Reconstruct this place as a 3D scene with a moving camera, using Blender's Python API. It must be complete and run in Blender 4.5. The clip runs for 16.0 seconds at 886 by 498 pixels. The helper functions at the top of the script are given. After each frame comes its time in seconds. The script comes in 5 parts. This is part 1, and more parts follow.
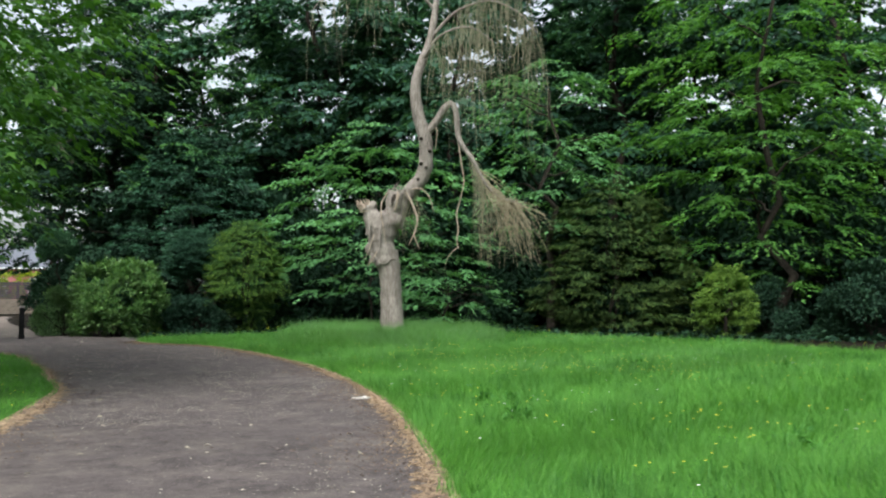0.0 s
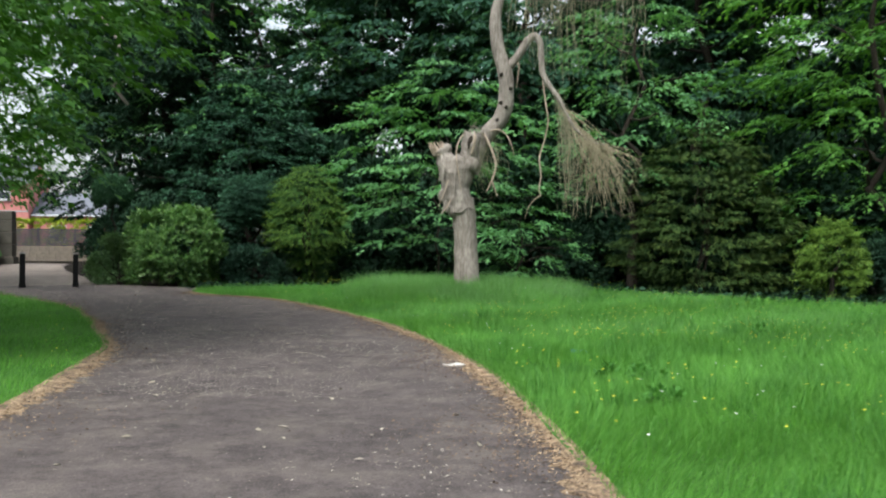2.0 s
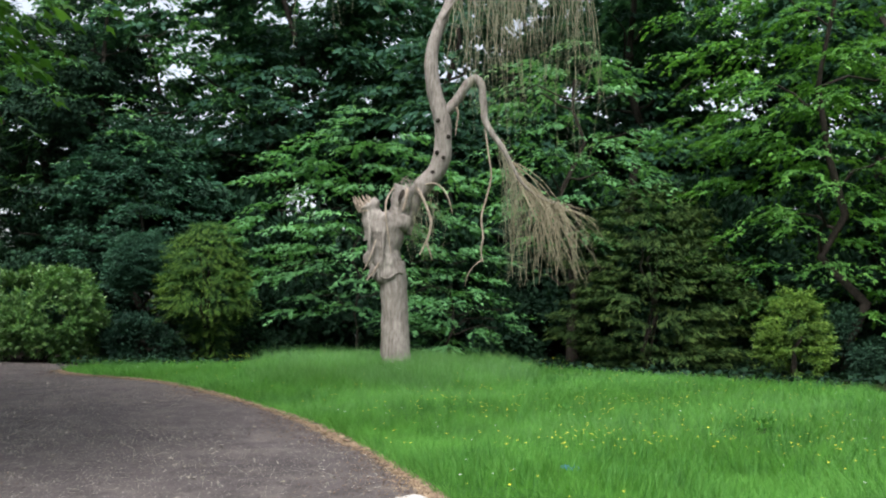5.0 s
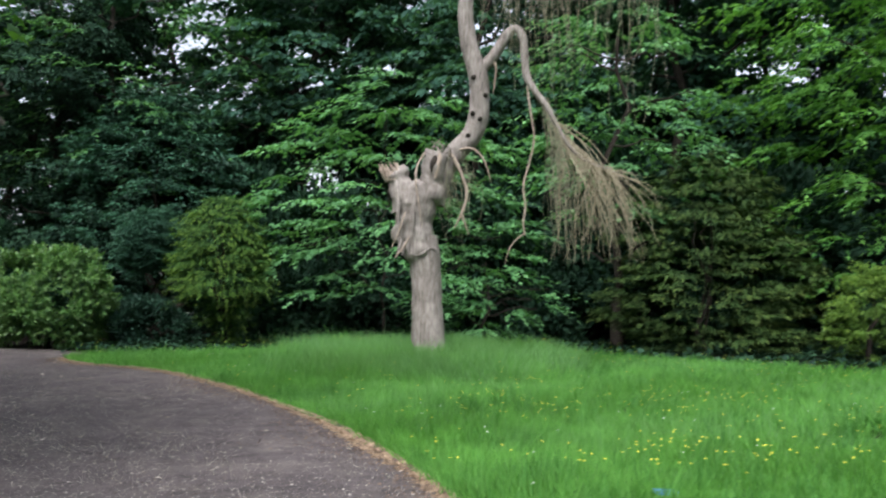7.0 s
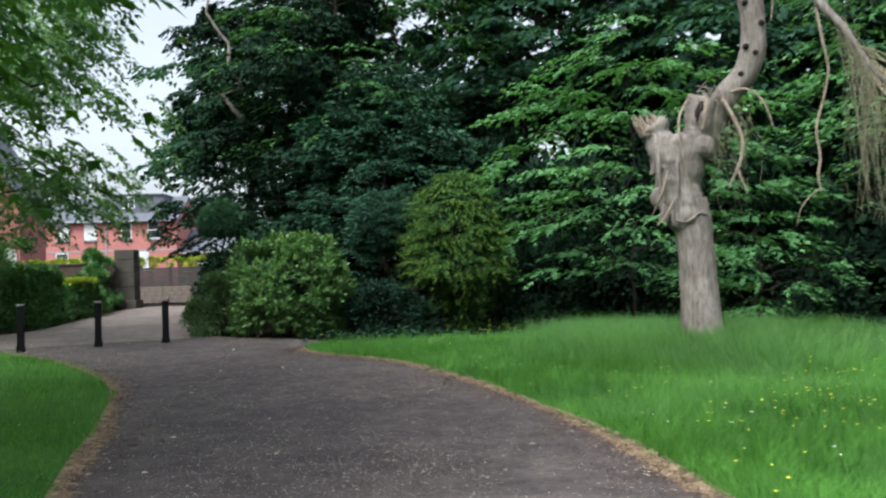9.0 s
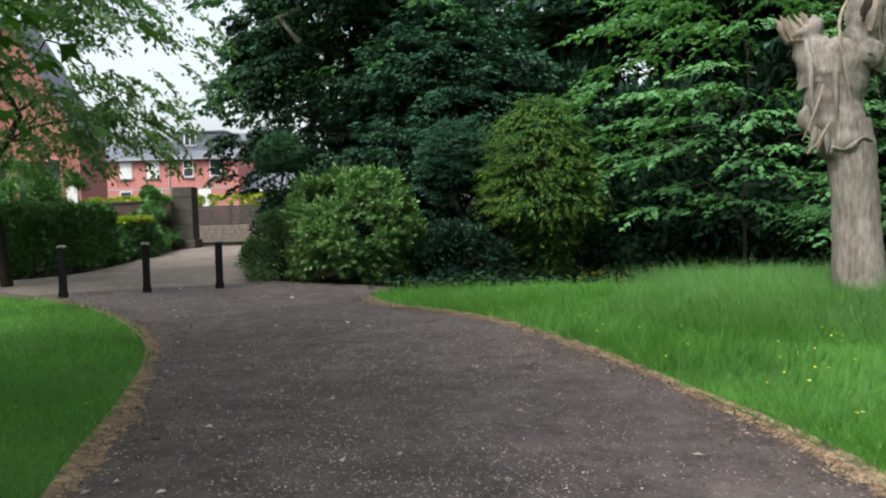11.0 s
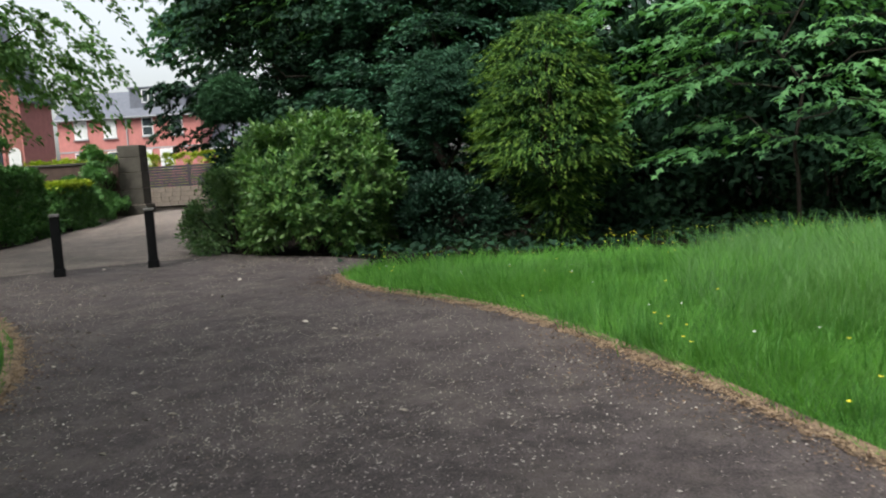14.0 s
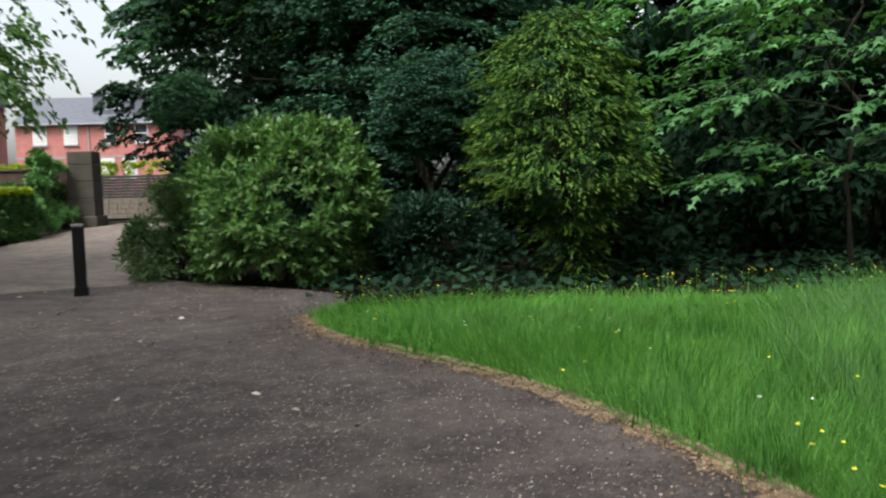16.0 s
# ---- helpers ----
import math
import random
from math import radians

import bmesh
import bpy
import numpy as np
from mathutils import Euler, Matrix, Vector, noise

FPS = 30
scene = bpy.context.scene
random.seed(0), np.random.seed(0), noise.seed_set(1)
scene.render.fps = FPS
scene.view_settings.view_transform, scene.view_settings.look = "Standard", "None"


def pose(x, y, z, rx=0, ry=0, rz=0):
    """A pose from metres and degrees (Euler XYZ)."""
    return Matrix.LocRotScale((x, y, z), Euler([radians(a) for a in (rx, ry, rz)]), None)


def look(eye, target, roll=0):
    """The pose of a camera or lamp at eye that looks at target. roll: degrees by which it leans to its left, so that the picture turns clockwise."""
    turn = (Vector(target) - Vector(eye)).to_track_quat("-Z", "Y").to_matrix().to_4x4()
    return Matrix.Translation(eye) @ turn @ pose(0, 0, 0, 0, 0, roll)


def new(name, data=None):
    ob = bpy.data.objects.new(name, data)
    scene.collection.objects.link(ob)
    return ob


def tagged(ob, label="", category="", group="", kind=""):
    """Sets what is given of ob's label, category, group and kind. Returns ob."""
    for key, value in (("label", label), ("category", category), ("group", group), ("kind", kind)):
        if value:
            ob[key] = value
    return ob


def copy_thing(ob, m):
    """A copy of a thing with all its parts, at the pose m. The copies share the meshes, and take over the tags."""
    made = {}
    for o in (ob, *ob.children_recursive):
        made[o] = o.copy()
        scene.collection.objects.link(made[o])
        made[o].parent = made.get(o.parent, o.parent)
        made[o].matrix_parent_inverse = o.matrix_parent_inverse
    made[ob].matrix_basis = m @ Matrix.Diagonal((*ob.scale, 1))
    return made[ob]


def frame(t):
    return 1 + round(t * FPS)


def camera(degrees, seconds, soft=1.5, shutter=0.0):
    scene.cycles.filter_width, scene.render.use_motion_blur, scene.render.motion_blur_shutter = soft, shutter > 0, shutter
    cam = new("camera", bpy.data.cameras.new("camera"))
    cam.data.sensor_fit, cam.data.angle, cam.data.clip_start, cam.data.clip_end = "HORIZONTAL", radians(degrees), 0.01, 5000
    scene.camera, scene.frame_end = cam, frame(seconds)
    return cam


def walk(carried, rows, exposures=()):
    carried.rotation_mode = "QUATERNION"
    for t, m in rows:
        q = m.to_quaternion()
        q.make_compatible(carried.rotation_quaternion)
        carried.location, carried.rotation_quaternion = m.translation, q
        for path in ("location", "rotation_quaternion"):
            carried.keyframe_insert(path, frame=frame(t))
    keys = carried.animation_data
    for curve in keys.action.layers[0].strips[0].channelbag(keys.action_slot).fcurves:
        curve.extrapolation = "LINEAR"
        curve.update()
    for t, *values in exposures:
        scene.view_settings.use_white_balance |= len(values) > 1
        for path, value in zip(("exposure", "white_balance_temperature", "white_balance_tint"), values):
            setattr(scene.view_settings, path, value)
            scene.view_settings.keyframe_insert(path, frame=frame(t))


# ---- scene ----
cam = camera(54.9, 16.0, soft=2.1, shutter=0.4)
METRES, EYE, TILT, LEAN, TURN = 16.5, 1.5, 0.0, 0.0, 0.0
ROWS = [
    (0.0, 0.0, 0.0, 0.0, 0.01, 2.7, 0.24),
    (0.5, -0.011, 0.0237, -0.0011, 1.37, 2.19, 0.61),
    (1.0, -0.0227, 0.0529, -0.0034, 1.87, 1.68, 0.53),
    (1.5, -0.0318, 0.0811, -0.0049, 1.75, 0.58, 0.26),
    (2.0, -0.0413, 0.1118, -0.0042, 3.39, -0.38, -0.62),
    (2.5, -0.0516, 0.1453, -0.0016, 3.63, -2.77, 0.3),
    (3.0, -0.0552, 0.1729, -0.0008, 4.18, -0.82, -1.58),
    (3.5, -0.0622, 0.2043, 0.0001, 4.06, -0.47, -1.04),
    (4.0, -0.0673, 0.2305, 0.0024, 1.32, 1.9, -0.83),
    (6.5, -0.0838, 0.3686, 0.0041, -4.19, 4.62, -1.01),
    (7.0, -0.0856, 0.3968, 0.004, -1.37, 2.65, -0.62),
    (7.5, -0.0942, 0.4301, 0.0016, 0.6, 2.0, -0.43),
    (8.0, -0.0999, 0.4519, 0.0015, 0.15, 1.9, -0.87),
    (8.5, -0.1088, 0.4829, 0.0023, 4.58, 2.21, -1.55),
    (9.0, -0.1231, 0.5115, 0.0036, 13.63, 1.3, 1.61),
    (11.5, -0.1909, 0.6637, 0.0043, 17.7, -3.45, 1.64),
    (12.0, -0.2026, 0.6951, 0.0024, 16.95, -4.01, 1.65),
    (12.5, -0.2144, 0.7224, 0.0022, 16.61, -3.4, 2.05),
    (13.0, -0.2269, 0.7542, 0.0021, 15.16, -3.76, 2.3),
    (13.5, -0.2358, 0.7862, 0.0034, 18.08, -4.51, 1.88),
    (14.0, -0.2474, 0.8186, 0.0028, 16.08, -6.01, 3.44),
    (14.5, -0.2576, 0.8501, 0.0017, 17.51, -5.25, 1.26),
    (15.0, -0.273, 0.8819, 0.0011, 18.34, -4.85, 1.1),
    (15.5, -0.2882, 0.9125, 0.0008, 16.86, -4.93, 2.41),
    (16.0, -0.3009, 0.9451, 0.0018, 14.22, -4.76, 1.55),
]
walk(cam, [(t, pose(0, 0, EYE, TILT, LEAN, TURN) @ pose(METRES * x, METRES * y, METRES * z, 90 + pitch, roll, yaw)) for t, x, y, z, yaw, pitch, roll in ROWS], exposures=[(0.0, 1.42, 6300, 5), (4.0, 1.45, 6300, 7), (6.5, 1.6, 6050, 13), (7.5, 1.52, 6050, 11), (8.5, 1.4, 6050, 8), (12.0, 1.42, 6500, 8), (14.0, 1.36, 6500, 8), (16.0, 1.33, 6500, 8)])

# ---------------------------------------------------------------- light
world = bpy.data.worlds.new("overcast_sky")
scene.world = world
world.use_nodes = True
wn = world.node_tree
wn.nodes.clear()
sky = wn.nodes.new("ShaderNodeTexSky")
sky.sky_type = "NISHITA"
sky.sun_disc = False
sky.sun_elevation, sky.sun_rotation = radians(58), radians(200)
sky.air_density, sky.dust_density, sky.ozone_density = 1.0, 4.0, 1.0
haze = wn.nodes.new("ShaderNodeHueSaturation")
haze.inputs["Saturation"].default_value = 0.32
bgn = wn.nodes.new("ShaderNodeBackground")
bgn.inputs["Strength"].default_value = 0.112
won = wn.nodes.new("ShaderNodeOutputWorld")
wn.links.new(sky.outputs[0], haze.inputs["Color"])
wn.links.new(haze.outputs[0], bgn.inputs["Color"])
wn.links.new(bgn.outputs[0], won.inputs["Surface"])

sun = new("sun", bpy.data.lights.new("sun", "SUN"))
sun.data.energy, sun.data.angle, sun.data.color = 1.5, radians(25), (1.0, 0.97, 0.92)
sun.matrix_world = look((-8, -18, 40), (0, 8, 0))

# ---------------------------------------------------------------- materials


class Mat:
    """A small writer for node materials."""

    def __init__(self, name, rough=0.6, metal=0.0, spec=0.3):
        self.m = bpy.data.materials.new(name)
        self.m.use_nodes = True
        self.t = self.m.node_tree
        self.b = self.t.nodes["Principled BSDF"]
        self.out = self.t.nodes["Material Output"]
        self.b.inputs["Roughness"].default_value = rough
        self.b.inputs["Metallic"].default_value = metal
        self.b.inputs["Specular IOR Level"].default_value = spec
        self.co = self.t.nodes.new("ShaderNodeTexCoord").outputs["Object"]

    def link(self, a, b):
        self.t.links.new(a, b)

    def noise(self, scale, detail=4.0, rough=0.6, stretch=None):
        n = self.t.nodes.new("ShaderNodeTexNoise")
        n.inputs["Scale"].default_value, n.inputs["Detail"].default_value, n.inputs["Roughness"].default_value = scale, detail, rough
        co = self.co
        if stretch:
            mp = self.t.nodes.new("ShaderNodeMapping")
            mp.inputs["Scale"].default_value = stretch
            self.link(co, mp.inputs["Vector"])
            co = mp.outputs[0]
        self.link(co, n.inputs["Vector"])
        return n.outputs["Fac"]

    def voronoi(self, scale, feature="F1", out="Distance"):
        n = self.t.nodes.new("ShaderNodeTexVoronoi")
        n.feature = feature
        n.inputs["Scale"].default_value = scale
        self.link(self.co, n.inputs["Vector"])
        return n.outputs[out]

    def island(self):
        return self.t.nodes.new("ShaderNodeNewGeometry").outputs["Random Per Island"]

    def each(self):
        return self.t.nodes.new("ShaderNodeObjectInfo").outputs["Random"]

    def ramp(self, fac, *stops):
        r = self.t.nodes.new("ShaderNodeValToRGB")
        while len(r.color_ramp.elements) < len(stops):
            r.color_ramp.elements.new(0.5)
        for e, (p, c) in zip(r.color_ramp.elements, stops):
            e.position, e.color = p, (*c, 1) if len(c) == 3 else c
        self.link(fac, r.inputs["Fac"])
        return r.outputs["Color"]

    def mix(self, fac, a, b, mode="MIX"):
        n = self.t.nodes.new("ShaderNodeMix")
        n.data_type, n.blend_type = "RGBA", mode
        for idx, v in ((0, fac), (6, a), (7, b)):
            if hasattr(v, "node"):
                self.link(v, n.inputs[idx])
            elif idx == 0:
                n.inputs[0].default_value = v
            else:
                n.inputs[idx].default_value = (*v, 1)
        return n.outputs[2]

    def scale(self, fac, lo, hi):
        n = self.t.nodes.new("ShaderNodeMapRange")
        n.inputs["To Min"].default_value, n.inputs["To Max"].default_value = lo, hi
        self.link(fac, n.inputs["Value"])
        return n.outputs[0]

    def color(self, c):
        if hasattr(c, "node"):
            self.link(c, self.b.inputs["Base Color"])
        else:
            self.b.inputs["Base Color"].default_value = (*c, 1)
        return self

    def bump(self, h, strength=0.4, dist=0.01):
        n = self.t.nodes.new("ShaderNodeBump")
        n.inputs["Strength"].default_value, n.inputs["Distance"].default_value = strength, dist
        self.link(h, n.inputs["Height"])
        self.link(n.outputs[0], self.b.inputs["Normal"])
        return self

    def rough(self, fac, lo, hi):
        self.link(self.scale(fac, lo, hi), self.b.inputs["Roughness"])
        return self

    def thin(self, amount, col):
        """Light passes through, as through a leaf."""
        tr = self.t.nodes.new("ShaderNodeBsdfTranslucent")
        ms = self.t.nodes.new("ShaderNodeMixShader")
        ms.inputs[0].default_value = amount
        self.link(col, tr.inputs["Color"])
        self.link(self.b.outputs[0], ms.inputs[1])
        self.link(tr.outputs[0], ms.inputs[2])
        self.link(ms.outputs[0], self.out.inputs["Surface"])
        return self


def leaf_mat(name, dark, mid, light, rough=0.55, thin=0.25, patch=0.5, spec=0.18):
    m = Mat(name, rough=rough, spec=spec)
    c = m.ramp(m.island(), (0.0, dark), (0.55, mid), (1.0, light))
    tone = m.ramp(m.noise(patch, 3), (0.3, (0.58, 0.64, 0.72)), (0.7, (1.06, 1.1, 1.1)))
    c = m.mix(1.0, c, tone, "MULTIPLY")
    m.color(c)
    if thin:
        m.thin(thin, m.mix(1.0, c, (1.25, 1.3, 0.6), "MULTIPLY"))
    return m.m


def plain(name, col, rough=0.6, metal=0.0, var=0.25, scale=6.0, bump=0.15):
    m = Mat(name, rough, metal)
    f = m.noise(scale, 5)
    m.color(m.ramp(f, (0.25, tuple(v * (1 - var) for v in col)), (0.75, tuple(v * (1 + var) for v in col))))
    m.bump(m.noise(scale * 9, 3), bump, 0.004)
    return m.m


def make_asphalt(name, a, b, fleck):
    m = Mat(name, rough=0.8, spec=0.3)
    big = m.ramp(m.noise(0.55, 5, 0.6), (0.3, a), (0.7, b))
    mid = m.ramp(m.noise(11, 7, 0.8), (0.3, (0.62, 0.6, 0.61)), (0.7, (1.34, 1.3, 1.28)))
    c = m.mix(1.0, big, mid, "MULTIPLY")
    c = m.mix(1.0, c, m.ramp(m.noise(3.6, 5, 0.7), (0.34, (0.68, 0.66, 0.66)), (0.68, (1.26, 1.24, 1.22))), "MULTIPLY")
    grit = m.ramp(m.voronoi(75), (0.0, (1.6, 1.56, 1.52)), (0.3, (1, 1, 1)), (0.8, (0.6, 0.6, 0.62)))
    c = m.mix(1.0, c, grit, "MULTIPLY")
    dust = m.ramp(m.noise(1.6, 8, 0.75), (0.48, (0, 0, 0)), (0.72, (1, 1, 1)))
    c = m.mix(m.mix(1.0, dust, (0.34, 0.34, 0.34), "MULTIPLY"), c, fleck)
    chips = m.ramp(m.voronoi(26), (0.0, (1, 1, 1)), (0.13, (1, 1, 1)), (0.17, (0, 0, 0)))
    where = m.ramp(m.noise(9, 4, 0.7), (0.52, (0, 0, 0)), (0.6, (1, 1, 1)))
    c = m.mix(m.mix(1.0, m.mix(1.0, chips, where, "MULTIPLY"), (0.85, 0.85, 0.85), "MULTIPLY"), c, tuple(1.6 * v for v in fleck))
    m.color(c)
    m.bump(m.voronoi(60), 0.6, 0.008)
    m.rough(m.noise(3, 4), 0.62, 0.92)
    return m.m


ASPHALT = make_asphalt("asphalt", (0.066, 0.057, 0.057), (0.106, 0.092, 0.09), (0.24, 0.205, 0.175))
ROAD = make_asphalt("road_asphalt", (0.10, 0.10, 0.105), (0.14, 0.14, 0.145), (0.2, 0.2, 0.2))


# near-black soil: the shade under the crowns is put into its colour
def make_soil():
    m = Mat("shaded_woodland_soil", rough=0.95, spec=0.1)
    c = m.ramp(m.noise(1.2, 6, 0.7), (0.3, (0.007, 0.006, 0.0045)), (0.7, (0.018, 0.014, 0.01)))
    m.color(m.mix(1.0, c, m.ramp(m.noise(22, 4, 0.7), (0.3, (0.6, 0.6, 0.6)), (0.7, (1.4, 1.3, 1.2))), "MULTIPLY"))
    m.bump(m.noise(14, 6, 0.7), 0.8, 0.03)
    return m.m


SOIL = make_soil()


def make_turf():
    m = Mat("turf", rough=0.9, spec=0.15)
    c = m.ramp(m.noise(0.7, 5, 0.65), (0.3, (0.03, 0.1, 0.016)), (0.7, (0.06, 0.16, 0.025)))
    m.color(m.mix(1.0, c, m.ramp(m.noise(30, 3, 0.7), (0.3, (0.6, 0.6, 0.55)), (0.7, (1.3, 1.25, 1.1))), "MULTIPLY"))
    m.bump(m.noise(40, 4, 0.7), 0.8, 0.02)
    return m.m


TURF = make_turf()
GRASS = leaf_mat("grass_blade", (0.07, 0.2, 0.03), (0.12, 0.31, 0.05), (0.2, 0.42, 0.085), rough=0.55, thin=0.35, patch=1.3)
SEEDGRASS = leaf_mat("seeding_grass", (0.09, 0.21, 0.06), (0.14, 0.28, 0.09), (0.2, 0.35, 0.13), rough=0.6, thin=0.35)
HORNBEAM = leaf_mat("layered_leaf", (0.075, 0.19, 0.072), (0.12, 0.285, 0.1), (0.175, 0.36, 0.13), rough=0.5, thin=0.3, spec=0.35)
LIME = leaf_mat("lime_leaf", (0.06, 0.165, 0.035), (0.105, 0.25, 0.052), (0.16, 0.33, 0.07), rough=0.45, thin=0.4)
ASH = leaf_mat("ash_leaf", (0.085, 0.18, 0.06), (0.13, 0.25, 0.085), (0.19, 0.32, 0.11), rough=0.5, thin=0.4)
SYCAMORE = leaf_mat("sycamore_leaf", (0.05, 0.13, 0.045), (0.085, 0.205, 0.065), (0.13, 0.27, 0.085), rough=0.45, thin=0.3)
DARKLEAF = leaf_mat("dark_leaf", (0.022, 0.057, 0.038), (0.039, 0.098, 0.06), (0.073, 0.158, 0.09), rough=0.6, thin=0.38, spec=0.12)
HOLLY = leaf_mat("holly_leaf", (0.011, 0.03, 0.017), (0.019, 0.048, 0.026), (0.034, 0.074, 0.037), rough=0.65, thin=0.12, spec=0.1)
MAPLE = leaf_mat("lawn_maple_leaf", (0.045, 0.12, 0.022), (0.08, 0.19, 0.034), (0.125, 0.265, 0.045), rough=0.5, thin=0.4, spec=0.3)
YEW = leaf_mat("yew_needle", (0.012, 0.036, 0.022), (0.02, 0.055, 0.032), (0.032, 0.078, 0.042), rough=0.55, thin=0.08)
BROWNYEW = leaf_mat("bronze_yew_needle", (0.02, 0.045, 0.012), (0.038, 0.075, 0.02), (0.065, 0.11, 0.03), rough=0.55, thin=0.1)
GOLDYEW = leaf_mat("golden_yew_needle", (0.02, 0.058, 0.016), (0.038, 0.095, 0.022), (0.07, 0.145, 0.03), rough=0.5, thin=0.15, patch=1.2)
GOLDSHRUB = leaf_mat("golden_shrub_leaf", (0.06, 0.12, 0.02), (0.11, 0.19, 0.03), (0.17, 0.26, 0.04), rough=0.5, thin=0.2, patch=1.2)
GOLDTIP = leaf_mat("golden_yew_shoot", (0.075, 0.15, 0.028), (0.13, 0.225, 0.04), (0.22, 0.32, 0.052), rough=0.5, thin=0.2, patch=1.2)
YEWTIP = leaf_mat("yew_shoot", (0.03, 0.085, 0.048), (0.046, 0.12, 0.065), (0.066, 0.155, 0.085), rough=0.5, thin=0.1)
BRONZETIP = leaf_mat("bronze_yew_shoot", (0.045, 0.085, 0.02), (0.08, 0.125, 0.03), (0.125, 0.165, 0.04), rough=0.5, thin=0.12)
LAUREL = leaf_mat("laurel_leaf", (0.05, 0.125, 0.03), (0.09, 0.195, 0.042), (0.17, 0.28, 0.075), rough=0.45, thin=0.2, patch=2.2, spec=0.35)
HEDGE = leaf_mat("hedge_leaf", (0.06, 0.145, 0.045), (0.1, 0.235, 0.065), (0.155, 0.31, 0.085), rough=0.45, thin=0.15, patch=1.0)
GOLDHEDGE = leaf_mat("golden_privet_leaf", (0.22, 0.3, 0.025), (0.34, 0.42, 0.035), (0.46, 0.52, 0.06), rough=0.45, thin=0.2)
WEED = leaf_mat("broad_weed_leaf", (0.05, 0.16, 0.025), (0.085, 0.24, 0.04), (0.13, 0.32, 0.06), rough=0.55, thin=0.3)
CLIPPED = leaf_mat("clipped_yew_needle", (0.034, 0.09, 0.042), (0.056, 0.14, 0.06), (0.08, 0.185, 0.078), rough=0.6, thin=0.1)
CLIPPEDDARK = leaf_mat("ball_yew_needle", (0.02, 0.06, 0.035), (0.034, 0.095, 0.05), (0.052, 0.13, 0.066), rough=0.6, thin=0.1)
PALE = leaf_mat("pale_weed_leaf", (0.06, 0.12, 0.045), (0.1, 0.18, 0.07), (0.15, 0.24, 0.1), rough=0.6, thin=0.3)


def make_bark(name, a, b, scale=4.0, strength=0.6):
    m = Mat(name, rough=0.9, spec=0.15)
    c = m.ramp(m.noise(scale, 6, 0.7, (1, 1, 0.25)), (0.3, a), (0.7, b))
    c = m.mix(1.0, c, m.ramp(m.noise(scale * 7, 4, 0.7, (1, 1, 0.2)), (0.35, (0.6, 0.58, 0.56)), (0.65, (1.2, 1.2, 1.2))), "MULTIPLY")
    m.color(c)
    m.bump(m.noise(scale * 5, 6, 0.75, (1, 1, 0.18)), strength, 0.03)
    return m.m


BARK = make_bark("dark_bark", (0.018, 0.015, 0.012), (0.045, 0.037, 0.03))
DEADBARK = make_bark("weathered_grey_bark", (0.15, 0.13, 0.115), (0.31, 0.28, 0.25), 3.5, 0.7)
RAWWOOD = make_bark("torn_pale_wood", (0.25, 0.2, 0.155), (0.45, 0.37, 0.3), 9.0, 0.9)
WISP = make_bark("dry_willow_twig", (0.2, 0.175, 0.115), (0.36, 0.32, 0.225), 5.0, 0.3)
GREYWISP = make_bark("grey_willow_twig", (0.17, 0.17, 0.11), (0.30, 0.29, 0.20), 5.0, 0.3)

# ---------------------------------------------------------------- mesh helpers


def quads(name, verts, faces=None, mat=None, smooth=False):
    """A mesh of four-cornered faces from arrays, each four rows of verts a face when faces is None."""
    verts = np.asarray(verts, np.float32).reshape(-1, 3)
    if faces is None:
        faces = np.arange(len(verts), dtype=np.int32).reshape(-1, 4)
    faces = np.asarray(faces, np.int32)
    k = faces.shape[1]
    me = bpy.data.meshes.new(name)
    me.vertices.add(len(verts))
    me.vertices.foreach_set("co", verts.ravel())
    me.loops.add(faces.size)
    me.loops.foreach_set("vertex_index", faces.ravel())
    me.polygons.add(len(faces))
    me.polygons.foreach_set("loop_start", np.arange(0, faces.size, k, dtype=np.int32))
    if smooth:
        me.polygons.foreach_set("use_smooth", np.ones(len(faces), bool))
    me.update(calc_edges=True)
    if mat:
        me.materials.append(mat)
    return me


def under(ob, parent):
    ob.parent = parent
    return ob


def from_bm(name, bm, mat, parent=None, label="", smooth=False):
    me = bpy.data.meshes.new(name)
    bmesh.ops.recalc_face_normals(bm, faces=bm.faces)
    bm.to_mesh(me)
    bm.free()
    me.materials.append(mat)
    if smooth:
        me.polygons.foreach_set("use_smooth", np.ones(len(me.polygons), bool))
    ob = new(name, me)
    if parent:
        ob.parent = parent
    return tagged(ob, label)


def part(name, bm, mat, parent, label=""):
    return from_bm(name, bm, mat, parent, label)


def box(bm, x0, y0, z0, x1, y1, z1, bevel=0.0):
    vs = bmesh.ops.create_cube(bm, size=1.0)["verts"]
    for v in vs:
        v.co = Vector(((x0 + x1) / 2 + v.co.x * (x1 - x0), (y0 + y1) / 2 + v.co.y * (y1 - y0), (z0 + z1) / 2 + v.co.z * (z1 - z0)))
    if bevel:
        es = list({e for v in vs for e in v.link_edges})
        bmesh.ops.bevel(bm, geom=es, offset=bevel, segments=2, affect="EDGES", profile=0.6)
    return bm


def boxed(*a, **k):
    return box(bmesh.new(), *a, **k)


